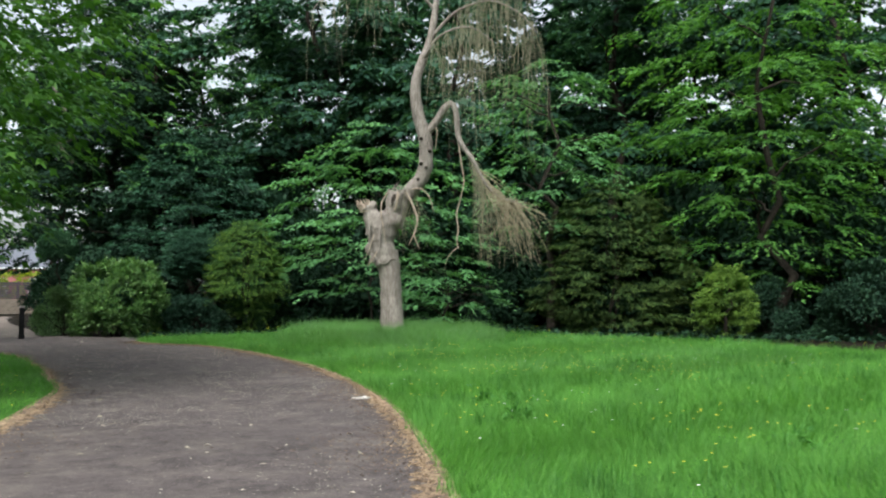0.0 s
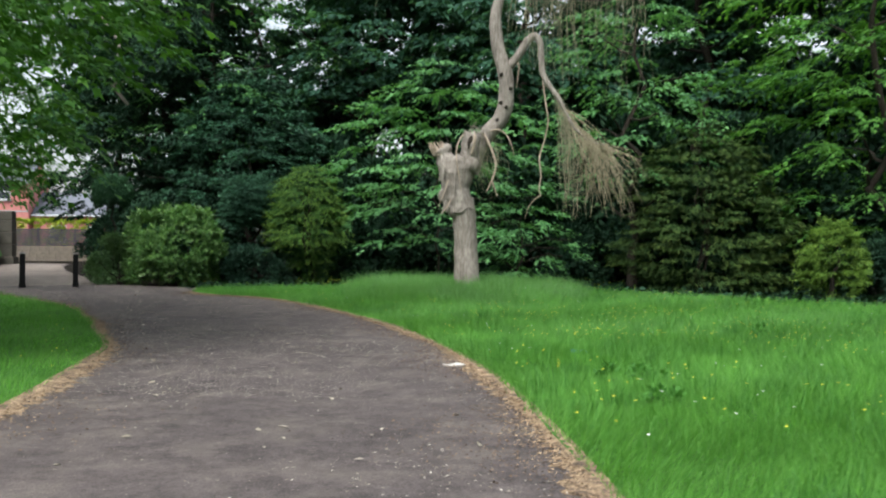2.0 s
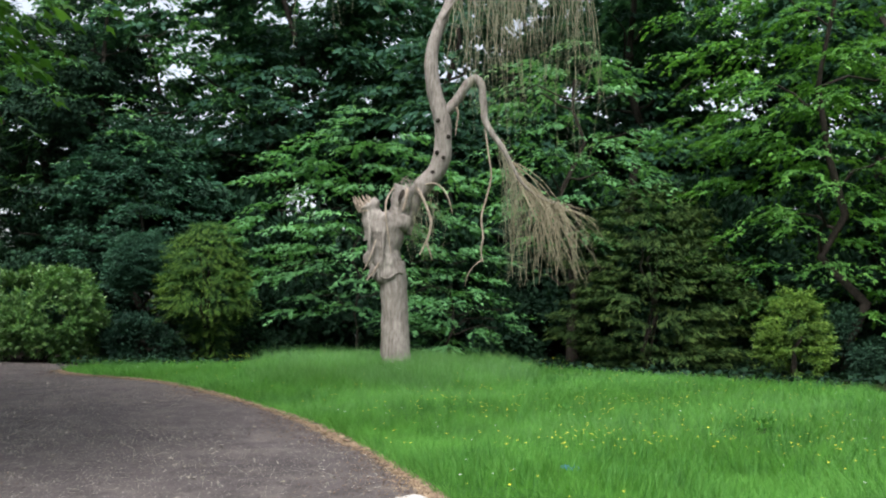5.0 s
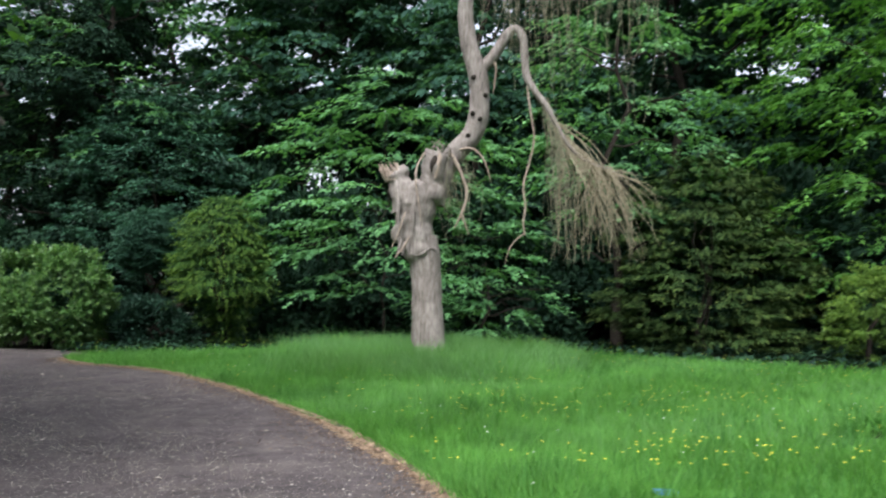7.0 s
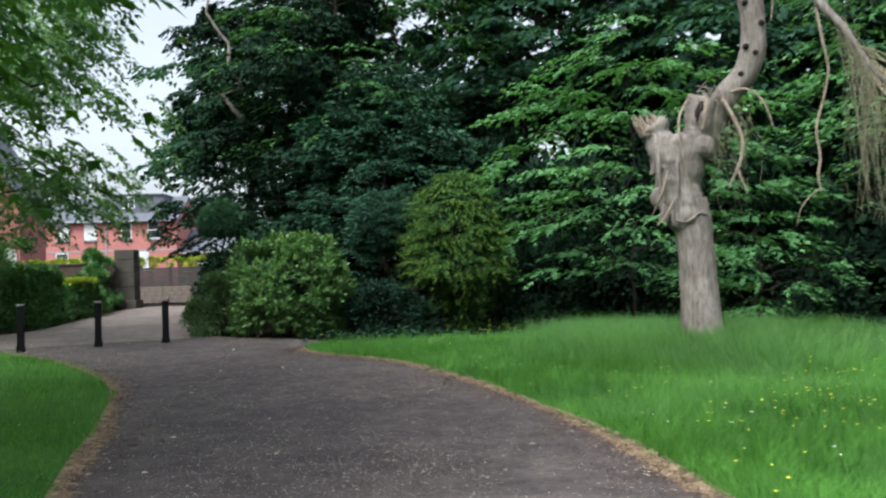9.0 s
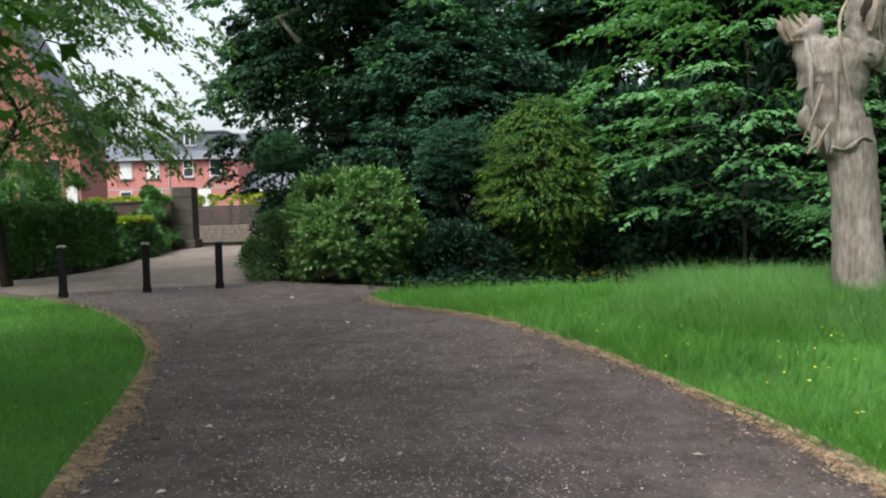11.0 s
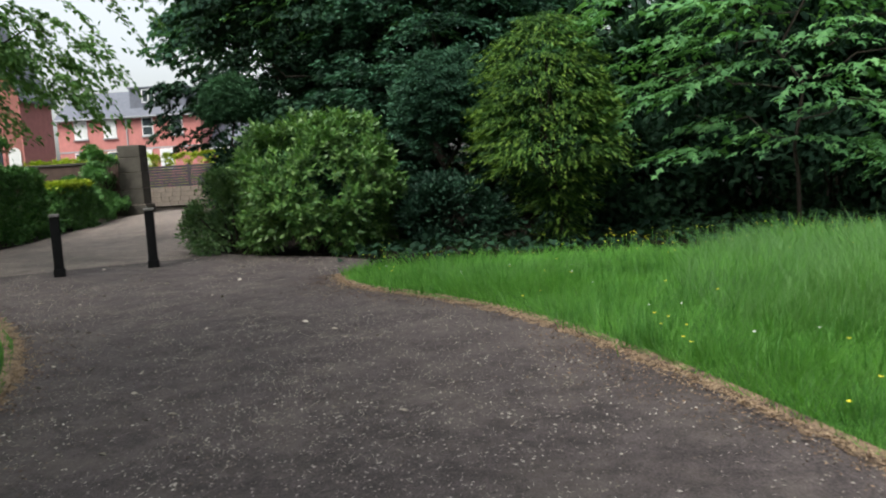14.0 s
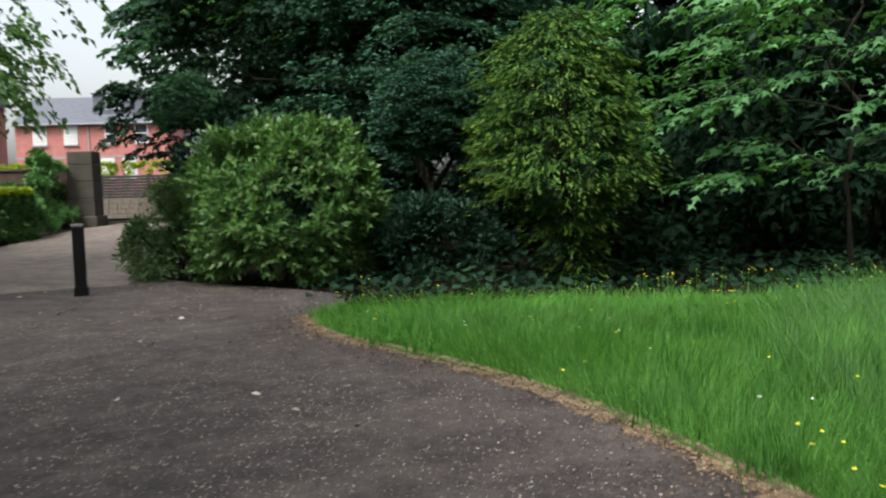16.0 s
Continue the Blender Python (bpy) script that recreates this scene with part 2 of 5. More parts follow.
def tube_arrays(pts, radii, sides=8, wob=0.0, rng=None):
    """Vertices and quads of a tapered tube along pts."""
    pts = np.asarray(pts, float)
    tang = np.gradient(pts, axis=0)
    tang /= np.linalg.norm(tang, axis=1)[:, None] + 1e-9
    ref = np.array([0.31, 0.95, 0.05])
    vs = []
    for i, (p, tg, r) in enumerate(zip(pts, tang, radii)):
        u = np.cross(tg, ref)
        u /= np.linalg.norm(u) + 1e-9
        v = np.cross(tg, u)
        for k in range(sides):
            a = 2 * math.pi * k / sides
            rr = r * (1 + (wob * math.sin(3 * a + 0.7 * i) + wob * 0.7 * math.sin(5 * a - 1.3 * i) if wob else 0))
            vs.append(p + rr * (math.cos(a) * u + math.sin(a) * v))
    n = len(pts)
    fs = [(i * sides + k, i * sides + (k + 1) % sides, (i + 1) * sides + (k + 1) % sides, (i + 1) * sides + k) for i in range(n - 1) for k in range(sides)]
    return np.array(vs), np.array(fs)


def smooth_line(pts, n):
    """A smooth curve through pts (any columns), n points."""
    pts = np.asarray(pts, float)
    d = np.r_[0, np.cumsum(np.linalg.norm(np.diff(pts[:, :3], axis=0), axis=1))]
    s = np.linspace(0, d[-1], n)
    m = np.gradient(pts, d, axis=0)
    i = np.clip(np.searchsorted(d, s, side="right") - 1, 0, len(d) - 2)
    h = (d[i + 1] - d[i])[:, None]
    u = ((s - d[i])[:, None]) / h
    return (2 * u**3 - 3 * u**2 + 1) * pts[i] + (u**3 - 2 * u**2 + u) * h * m[i] + (-2 * u**3 + 3 * u**2) * pts[i + 1] + (u**3 - u**2) * h * m[i + 1]


def tubes(name, lines, sides, mat, parent=None, label="", wob=0.0):
    """One mesh of several tubes; each line is points with a radius as fourth column."""
    vs, fs, o = [], [], 0
    for ln in lines:
        ln = np.asarray(ln, float)
        v, f = tube_arrays(ln[:, :3], ln[:, 3], sides, wob)
        vs.append(v), fs.append(f + o)
        o += len(v)
    ob = new(name, quads(name, np.concatenate(vs), np.concatenate(fs), mat, smooth=True))
    if parent:
        ob.parent = parent
    return tagged(ob, label)


def unit(a):
    return a / (np.linalg.norm(a, axis=-1, keepdims=True) + 1e-9)


def leaves(pos, axis, up, length, width, rng, fold=0.25):
    """Pointed, slightly folded leaves, four corners each."""
    n = len(pos)
    axis = unit(axis)
    side = unit(np.cross(axis, up))
    nrm = np.cross(side, axis)
    L = (length * rng.uniform(0.6, 1.3, n))[:, None]
    W = (width * rng.uniform(0.7, 1.3, n))[:, None]
    mid = pos + axis * L * 0.45
    lift = nrm * W * fold
    return np.stack([pos, mid + side * W / 2 + lift, pos + axis * L, mid - side * W / 2 + lift], 1).reshape(-1, 3)


def lumpy(p, seed, scale=0.6):
    """Cheap smooth noise in about -1..1 for many points."""
    rng = np.random.default_rng(seed)
    out = np.zeros(len(p))
    for k in range(7):
        w = rng.normal(0, 1, 3) * scale * (1 + 0.5 * k)
        out += np.sin(p @ w + rng.uniform(0, 6.28)) / (1 + 0.35 * k)
    return out / 3.0


def crown_points(rng, n, radii, shell=0.55, low=-1.0, seed=1, lump=0.25, clumps=0, size=0.34, fill=0.25):
    """Points over the domes of many leafy clumps that together make an uneven ellipsoid, with outward directions."""
    radii = np.array(radii, float)
    k = clumps or max(14, n // 12)
    d = unit(rng.normal(0, 1, (k * 8, 3)))
    d = d[d[:, 2] > low][:k]
    r = (shell + (1 - shell) * rng.uniform(0, 1, k) ** 0.5) * (1 + lump * lumpy(d, seed, 2.2))
    mid = d * r[:, None] * radii
    rc = size * radii.mean() * rng.uniform(0.6, 1.35, k)
    i = rng.integers(0, k, n)
    o = unit(d[i] * 0.9 + np.array([0, 0, 0.45]) + rng.normal(0, 0.65, (n, 3)))
    p = mid[i] + o * (rc[i] * rng.uniform(0.6, 1.0, n))[:, None] * np.array([1, 1, 0.7])
    q = rng.uniform(0, 1, n) < fill
    p[q] = mid[i][q] * rng.uniform(0.3, 0.95, (q.sum(), 1)) + rng.normal(0, 0.2, (q.sum(), 3)) * rc[i][q][:, None]
    return p, unit(o * 0.6 + d[i])


def spray_leaves(rng, centers, outs, per, reach, length, width, droop=0.35, spread=1.0, tilt=0.35, sway=0.15, split=None):
    """Flat, drooping fans of leaves: one fan at each center, opening outwards."""
    n = len(centers)
    c = np.repeat(centers, per, 0)
    o = outs.copy()
    o[:, 2] = o[:, 2] * 0.25
    az = np.repeat(np.arctan2(o[:, 1], o[:, 0]), per)
    N = n * per
    size = np.repeat(rng.uniform(0.6, 1.3, n), per)
    r = reach * size * rng.uniform(0.05, 1, N) ** 0.7
    a = az + rng.normal(0, 0.5 * spread, N)
    lean = np.repeat(rng.normal(0, sway, n), per)
    pos = c + np.stack([r * np.cos(a), r * np.sin(a), -droop * r**2 / reach + lean * r + rng.normal(0, 0.035, N)], 1)
    a2 = a + rng.normal(0, 0.7, N)
    axis = np.stack([np.cos(a2), np.sin(a2), -0.35 - droop * r / reach + rng.normal(0, 0.25, N)], 1)
    up = np.stack([rng.normal(0, tilt, N), rng.normal(0, tilt, N), np.ones(N)], 1)
    if split is None:
        return leaves(pos, axis, up, length, width, rng)
    tip = r > split * reach * size
    return [leaves(pos[q], axis[q], up[q], length, width, rng) for q in (~tip, tip)]


def tuft_leaves(rng, centers, outs, per, reach, length, width, rise=0.3, loose=0.7):
    """Round tufts of leaves that point outwards."""
    n = len(centers)
    N = n * per
    c = np.repeat(centers, per, 0)
    o = np.repeat(outs, per, 0)
    d = unit(o + rng.normal(0, loose, (N, 3)) + np.array([0, 0, rise]))
    pos = c + d * (reach * rng.uniform(0, 1, N) ** 0.5)[:, None]
    axis = d + rng.normal(0, 0.45, (N, 3))
    up = o + np.array([0, 0, 0.8]) + rng.normal(0, 0.4, (N, 3))
    return leaves(pos, axis, up, length, width, rng)


def lobed(pos, axis, up, length, width, rng):
    """Broad three-lobed leaves, seven corners and three faces each."""
    n = len(pos)
    axis = unit(axis)
    side = unit(np.cross(axis, up))
    nrm = np.cross(side, axis)
    L = (length * rng.uniform(0.65, 1.25, n))[:, None]
    W = (width * rng.uniform(0.75, 1.25, n))[:, None]
    def at(a, b, c):
        return pos + axis * L * a + side * W * b + nrm * W * c
    v = np.stack([pos, at(0.42, 0.62, -0.1), at(0.52, 0.22, 0.06), at(0.3, 0, 0.0), at(1.0, 0, -0.16), at(0.52, -0.22, 0.06), at(0.42, -0.62, -0.1)], 1).reshape(-1, 3)
    f = np.array([(0, 1, 2, 3), (3, 2, 4, 5), (0, 3, 5, 6)])
    return v, (np.arange(n)[:, None, None] * 7 + f[None]).reshape(-1, 4)


def pad_sites(rng, base, h, radii, gap, width, seed, skip=0.2, taper=0.0, inner=True):
    """Where the boughs of a tiered crown lie: base points and ways outwards, tier by tier."""
    c, a = [], []
    mid, rz = (h + base) / 2, (h - base) / 2
    z = base + 0.25 * gap
    while z < h:
        f = math.sqrt(max(0.04, 1 - ((z - mid) / (rz * 1.08)) ** 2)) * (1 - taper * (z - base) / (h - base))
        for ring in (0.72, 0.38) if inner else (0.72,):
            r = f * ring
            n = max(3, int(2 * math.pi * r * (radii[0] + radii[1]) / 2 / width))
            for k in range(n):
                if rng.uniform() < skip:
                    continue
                az = 2 * math.pi * (k + rng.uniform(-0.4, 0.4)) / n + z * 1.3
                q = r * rng.uniform(0.8, 1.2)
                p = np.array([math.cos(az) * radii[0] * q, math.sin(az) * radii[1] * q, z + rng.normal(0, 0.28 * gap)])
                p[:2] *= 1 + 0.22 * lumpy(p[None] * [1, 1, 0.8], seed, 0.9)[0]
                c.append(p)
                a.append(math.atan2(math.sin(az) * radii[1], math.cos(az) * radii[0]) + rng.normal(0, 0.25))
        z += gap * rng.uniform(0.8, 1.2)
    return np.array(c), np.array(a)


def pad_leaves(rng, c, az, twigs, per, reach, droop, rise=0.1, spread=1.05):
    """Flat boughs: twigs fanned out from each base point with leaves lying along both sides."""
    n = len(c)
    N = n * twigs * per
    big = np.repeat(rng.uniform(0.65, 1.3, n), twigs * per)
    ang = np.repeat((az[:, None] + np.linspace(-spread, spread, twigs)[None] + rng.normal(0, 0.14, (n, twigs))).ravel(), per)
    off = np.tile(np.repeat(np.linspace(-1, 1, twigs), per), n)
    u = np.tile(np.linspace(0.12, 1.0, per), n * twigs) + rng.normal(0, 0.05, N)
    L = reach * big * (1 - 0.4 * off**2) * np.repeat(rng.uniform(0.7, 1.2, n * twigs), per)
    r = u * L
    tilt = np.repeat(rng.normal(0, 0.1, n), twigs * per)
    bend = ang + 0.25 * u * np.repeat(rng.normal(0, 1, n * twigs), per)
    pos = np.repeat(c, twigs * per, 0) + np.c_[np.cos(bend) * r, np.sin(bend) * r, (rise + tilt) * r - droop * r * u + rng.normal(0, 0.03, N)]
    hand = np.where(np.arange(N) % 2, 1, -1) * rng.uniform(0.3, 1.1, N) * (1.15 - u)
    a2 = bend + hand
    axis = np.c_[np.cos(a2), np.sin(a2), -0.3 - 0.5 * droop * u + rng.normal(0, 0.2, N)]
    up = np.c_[rng.normal(0, 0.28, (N, 2)), np.ones(N)]
    return pos, axis, up, u


def tiered_tree(name, x, y, h, base, radii, seed, mat, gap, reach, leaf, label, category="tree", r0=0.12, twigs=7, per=8, droop=0.3, skip=0.2, taper=0.0, lobes=True, lean=(0, 0), bark=None, wide=0.62):
    """A broadleaf whose boughs lie in flat tiers with dark gaps between them."""
    rng = np.random.default_rng(seed)
    t = thing(name, x, y, label=label, category=category)
    trunk, lines = branching(rng, h * 0.92, base, (radii[0], radii[1], (h - base) / 2), r0, 10, lean)
    tubes("trunk", [trunk], 9, bark or BARK, t, wob=0.06)
    for ln in lines:
        tubes("limb", [ln], 6, bark or BARK, t)
    c, az = pad_sites(rng, base, h, radii, gap, reach * 0.95, seed, skip, taper)
    c[:, :2] += np.array(lean) * 0.6
    pos, axis, up, u = pad_leaves(rng, c, az, twigs, per, reach, droop)
    if lobes:
        v, f = lobed(pos, axis, up, leaf, leaf * wide, rng)
        ob = new("crown", quads("crown", v, f, mat))
        ob.parent = t
    else:
        crown_part(leaves(pos, axis, up, leaf, leaf * wide, rng), mat, t)
    return t


def frond_shrub(name, x, y, profile, seed, mat, tip, fronds, reach, leaf, label, category="shrub", depth=1.0, droop=0.35, per=15, lump=0.2, lean=(0.0, 0.0)):
    """An evergreen of flat feathery fronds in shelves; profile: radius at each height."""
    rng = np.random.default_rng(seed)
    t = thing(name, x, y, label=label, category=category)
    pz, pr = np.array(profile).T
    for k in range(3):
        tubes("trunk", [limb(rng, (0.12 * k - 0.12, 0, -0.1), (rng.normal(0, 0.2), rng.normal(0, 0.2), pz[-1] * 0.8), 0.05, 0.015, 7)], 7, BARK, t)
    zz = np.linspace(pz[0], pz[-1], 200)
    area = np.interp(zz, pz, pr) + 0.15
    z = np.interp(rng.uniform(0, 1, fronds), np.cumsum(area) / area.sum(), zz)
    a = rng.uniform(0, 2 * math.pi, fronds)
    q = np.c_[np.cos(a), np.sin(a), z]
    R = np.interp(z, pz, pr) * rng.uniform(0.35, 1.0, fronds) ** 0.45 * (1 + lump * lumpy(q * [1.3, 1.3, 1.2], seed, 1.3)) - 0.35 * reach
    c = np.c_[np.cos(a) * R + lean[0] * z, np.sin(a) * R * depth + lean[1] * z, z]
    pos, axis, up, u = pad_leaves(rng, c, a + rng.normal(0, 0.3, fronds), 5, per, reach, droop, 0.25, 0.6)
    far = u > 0.79
    for nm, sel, m in (("crown", ~far, mat), ("new_growth", far, tip)):
        crown_part(leaves(pos[sel], axis[sel], up[sel], leaf * 1.15, leaf * 0.27, rng), m, t, nm)
    return t


def rosettes(rng, c, o, per, shoot, length, width):
    """Leafy shoots: leaves set round the end of each shoot, faces up."""
    n = len(c)
    N = n * per
    d = np.repeat(unit(o + rng.normal(0, 0.3, (n, 3)) + [0, 0, 0.25]), per, 0)
    ref = unit(np.cross(d, np.array([0.3, 0.2, 0.9])))
    ref2 = np.cross(d, ref)
    k = np.tile(np.arange(per), n)
    a = (k * 2.4 + np.repeat(rng.uniform(0, 6.28, n), per))[:, None]
    rad = ref * np.cos(a) + ref2 * np.sin(a)
    u = (k / per)[:, None]
    pos = np.repeat(c, per, 0) + d * (shoot * u)
    axis = rad * (1.1 - 0.6 * u) + d * (0.25 + 0.8 * u) + rng.normal(0, 0.15, (N, 3)) - [0, 0, 0.12]
    return leaves(pos, axis, d + [0, 0, 0.3], length, width, rng, 0.18)


def limb(rng, a, b, r0, r1, n=7, sag=0.0):
    a, b = np.asarray(a, float), np.asarray(b, float)
    t = np.linspace(0, 1, n)[:, None]
    p = a + (b - a) * t + np.array([0, 0, 1.0]) * sag * 4 * t * (1 - t)
    p[1:-1] += rng.normal(0, 0.035 * np.linalg.norm(b - a), (n - 2, 3))
    return np.c_[p, np.linspace(r0, r1, n)]


# ---------------------------------------------------------------- ground


def step(a, b, v):
    u = np.clip((np.asarray(v, float) - a) / (b - a), 0, 1)
    return u * u * (3 - 2 * u)


TREE = np.array([-1.31, 21.8])


def base_height(x, y):
    x, y = np.asarray(x, float), np.asarray(y, float)
    return 0.06 * step(16, 25, y) + 0.17 * step(28, 38, y) + 0.04 * step(-11, -15, x) * step(15, 22, y)


def height(x, y):
    x, y = np.asarray(x, float), np.asarray(y, float)
    d = np.hypot(x - TREE[0], (y - TREE[1]) * 1.1)
    return base_height(x, y) + 0.2 * (1 - step(2.3, 3.3, d)) + 0.06 * (1 - step(4, 8, d))


def sheet(name, left, right, mat, lift, across=14, along=110, edge=0.0, seed=0):
    """A strip of ground between two lines, laid on the slope."""
    a, b = smooth_line(left, along), smooth_line(right, along)
    rng = np.random.default_rng(seed)
    if edge:
        w = np.interp(np.arange(along), np.arange(0, along, 2), rng.normal(0, edge, len(range(0, along, 2))))
        a[:, 0] += w
        b[:, 0] += np.roll(w, 7)
    u = np.linspace(0, 1, across)
    p = a[:, None] * (1 - u)[None, :, None] + b[:, None] * u[None, :, None]
    z = height(p[..., 0], p[..., 1]) + lift
    v = np.dstack([p, z]).reshape(-1, 3)
    i, k = np.meshgrid(np.arange(along - 1), np.arange(across - 1), indexing="ij")
    f = np.stack([i * across + k, i * across + k + 1, (i + 1) * across + k + 1, (i + 1) * across + k], -1).reshape(-1, 4)
    return new(name, quads(name, v, f, mat, smooth=True))


RIGHT = [(0.9, -40), (0.75, -15), (0.6, 0), (0.3, 3.5), (0.0, 6.7), (-0.28, 8.8), (-0.75, 11.3), (-1.42, 13.7), (-2.4, 16.2), (-3.25, 17.6), (-4.3, 19.35), (-5.5, 20.95), (-6.8, 22.15), (-8.1, 23.2), (-8.75, 24.2)]
LEFT = [(-3.6, -40), (-3.7, -15), (-4.0, 0), (-4.35, 6), (-4.85, 9.2), (-5.25, 10.9), (-5.8, 12.9), (-6.9, 14.9), (-7.72, 16.4), (-9.42, 19.0), (-11.0, 20.6), (-12.7, 21.9), (-14.5, 22.8), (-16.5, 23.4), (-19, 24.5)]
BACK = [(40, -40), (38, -15), (30, 0), (24, 6), (17, 12.5), (13, 16.5), (10, 19.4), (8, 21.4), (5.5, 23.2), (3, 24.4), (0.5, 25.2), (-2.5, 25.6), (-5.2, 25.5), (-7.2, 25.3), (-8.6, 24.7)]
OUTER = [(-40, -40), (-40, -15), (-38, 0), (-36, 6), (-33, 10), (-31, 12), (-29, 14), (-27, 16), (-26, 18), (-25, 20), (-24, 22), (-23, 23), (-22, 24), (-21, 24.6), (-20, 25.2)]

gx = np.unique(np.r_[-2500, -900, -300, -120, np.arange(-60, 61, 2.0), 120, 300, 900, 2500])
gy = np.unique(np.r_[-2500, -900, -300, -120, np.arange(-60, 81, 2.0), 150, 300, 900, 2500])
X, Y = np.meshgrid(gx, gy, indexing="ij")
gv = np.dstack([X, Y, base_height(X, Y) - 0.04]).reshape(-1, 3)
ii, kk = np.meshgrid(np.arange(len(gx) - 1), np.arange(len(gy) - 1), indexing="ij")
gf = np.stack([ii * len(gy) + kk, (ii + 1) * len(gy) + kk, (ii + 1) * len(gy) + kk + 1, ii * len(gy) + kk + 1], -1).reshape(-1, 4)
tagged(new("ground", quads("ground", gv, gf, SOIL, smooth=True)), "bare woodland soil under the trees, shade put into its near-black colour", "ground", kind="structure")

PATH_L = LEFT[:-1] + [(-19.5, 24.8), (-19.0, 28.5), (-20.2, 32.5), (-21.8, 37.0), (-23.2, 41.5)]
PATH_R = RIGHT[:-2] + [(-8.6, 23.8), (-8.7, 25.6), (-10.4, 26.6), (-12.2, 27.2), (-14.2, 29.5), (-16.4, 32.8), (-18.6, 36.5), (-20.6, 41.0)]
path = sheet("path", PATH_L, PATH_R, ASPHALT, 0.0, across=16, along=150)
tagged(path, "curving dark grey asphalt park path, worn and littered", "path", kind="structure")
# dusty asphalt, lightened further: brightness under the open sky put into colour
SKYLIT_DUSTY = make_asphalt("skylit_dusty_asphalt", (0.18, 0.157, 0.138), (0.26, 0.228, 0.2), (0.3, 0.26, 0.22))
gate_path = sheet("path_2", [(-15.6, 23.6), (-19.2, 25.6), (-18.9, 28.5), (-20.1, 32.5), (-21.7, 37.0), (-23.1, 41.4)], [(-12.6, 26.6), (-13.4, 28.4), (-14.6, 30.2), (-16.5, 32.9), (-18.7, 36.5), (-20.7, 41.0)], SKYLIT_DUSTY, 0.006, across=10, along=60, edge=0.05, seed=6)
tagged(gate_path, "dusty asphalt leading to the park gate, open-sky brightness put into its colour", "path", kind="structure")
lawn_r = sheet("lawn_1", RIGHT, BACK, TURF, 0.02, across=40, along=120, edge=0.03, seed=3)
tagged(lawn_r, "bright green lawn of long grass beside the path", "lawn", kind="structure")
lawn_l = sheet("lawn_2", OUTER, LEFT, TURF, 0.02, across=30, along=120, edge=0.03, seed=4)
tagged(lawn_l, "mown green lawn in the bend of the path", "lawn", kind="structure")

# street axes: S along the street, D away from the park
SO, SD, SR = np.array([-3.54, 11.92]), np.array([-0.286, 0.958]), np.array([0.958, 0.286])
SYAW = math.degrees(math.atan2(0.286, 0.958))


def street(s, d, z=0.0):
    p = SO + SD * d + SR * s
    return Matrix.Translation((p[0], p[1], z)) @ pose(0, 0, 0, 0, 0, SYAW)


GZ = 0.2

# ---------------------------------------------------------------- things: trees and shrubs


def thing(name, x, y, z=None, label="", category="", group="", kind="", turn=0.0):
    ob = new(name)
    ob.matrix_basis = pose(x, y, float(height(x, y)) if z is None else z, 0, 0, turn)
    return tagged(ob, label, category, group, kind)


def crown_part(verts, mat, parent, name="crown"):
    ob = new(name, quads(name, verts, None, mat))
    ob.parent = parent
    return ob


def branching(rng, h, crown_base, radii, r0, limbs=9, lean=(0, 0)):
    """A trunk and its limbs, reaching into a crown."""
    top = np.array([lean[0], lean[1], h])
    trunk = limb(rng, (0, 0, -0.1), top, r0, r0 * 0.25, 9)
    trunk[0, 3] *= 1.35
    trunk[:, :2] *= 0.7
    lines = []
    for k in range(limbs):
        f = rng.uniform(0.25, 0.95)
        i = f * 8
        a = np.array([np.interp(i, range(9), trunk[:, c]) for c in range(3)])
        az = k * 2.4 + rng.uniform(-0.4, 0.4)
        reach = rng.uniform(0.45, 0.8)
        b = a + np.array([math.cos(az) * radii[0] * reach, math.sin(az) * radii[1] * reach, rng.uniform(0.1, 0.3) * radii[2]])
        lines.append(limb(rng, a, b, r0 * 0.36 * (1.2 - f * 0.7), 0.012, 7, sag=0.1))
    return trunk, lines


def layered_tree(name, x, y, h, base, radii, seed, mat, sprays, per, reach, leaf, label, category="tree", r0=0.16, lean=(0, 0), layers=0.55, droop=0.35, low=-0.9, taper=0.0, shell=0.5, bark=None):
    """A broadleaf whose crown is laid in flat, drooping shelves."""
    rng = np.random.default_rng(seed)
    t = thing(name, x, y, label=label, category=category)
    trunk, lines = branching(rng, h * 0.9, base, radii, r0, 10, lean)
    tubes("trunk", [trunk], 9, bark or BARK, t, wob=0.06)
    for ln in lines:
        tubes("limb", [ln], 6, bark or BARK, t)
    c, o = crown_points(rng, sprays, radii, shell, low, seed, 0.3)
    mid = np.array([lean[0], lean[1], (h + base) / 2])
    if layers:
        zq = np.round(c[:, 2] / layers) * layers
        c[:, 2] = zq + (c[:, 2] - zq) * 0.3 + 0.45 * layers * lumpy(c * [1, 1, 0.3], seed + 5, 0.9)
    if taper:
        f = 1 - taper * (c[:, 2] + radii[2]) / (2 * radii[2])
        c[:, :2] *= f[:, None]
    crown_part(spray_leaves(rng, c + mid, o, per, reach, leaf, leaf * 0.58, droop), mat, t)
    return t


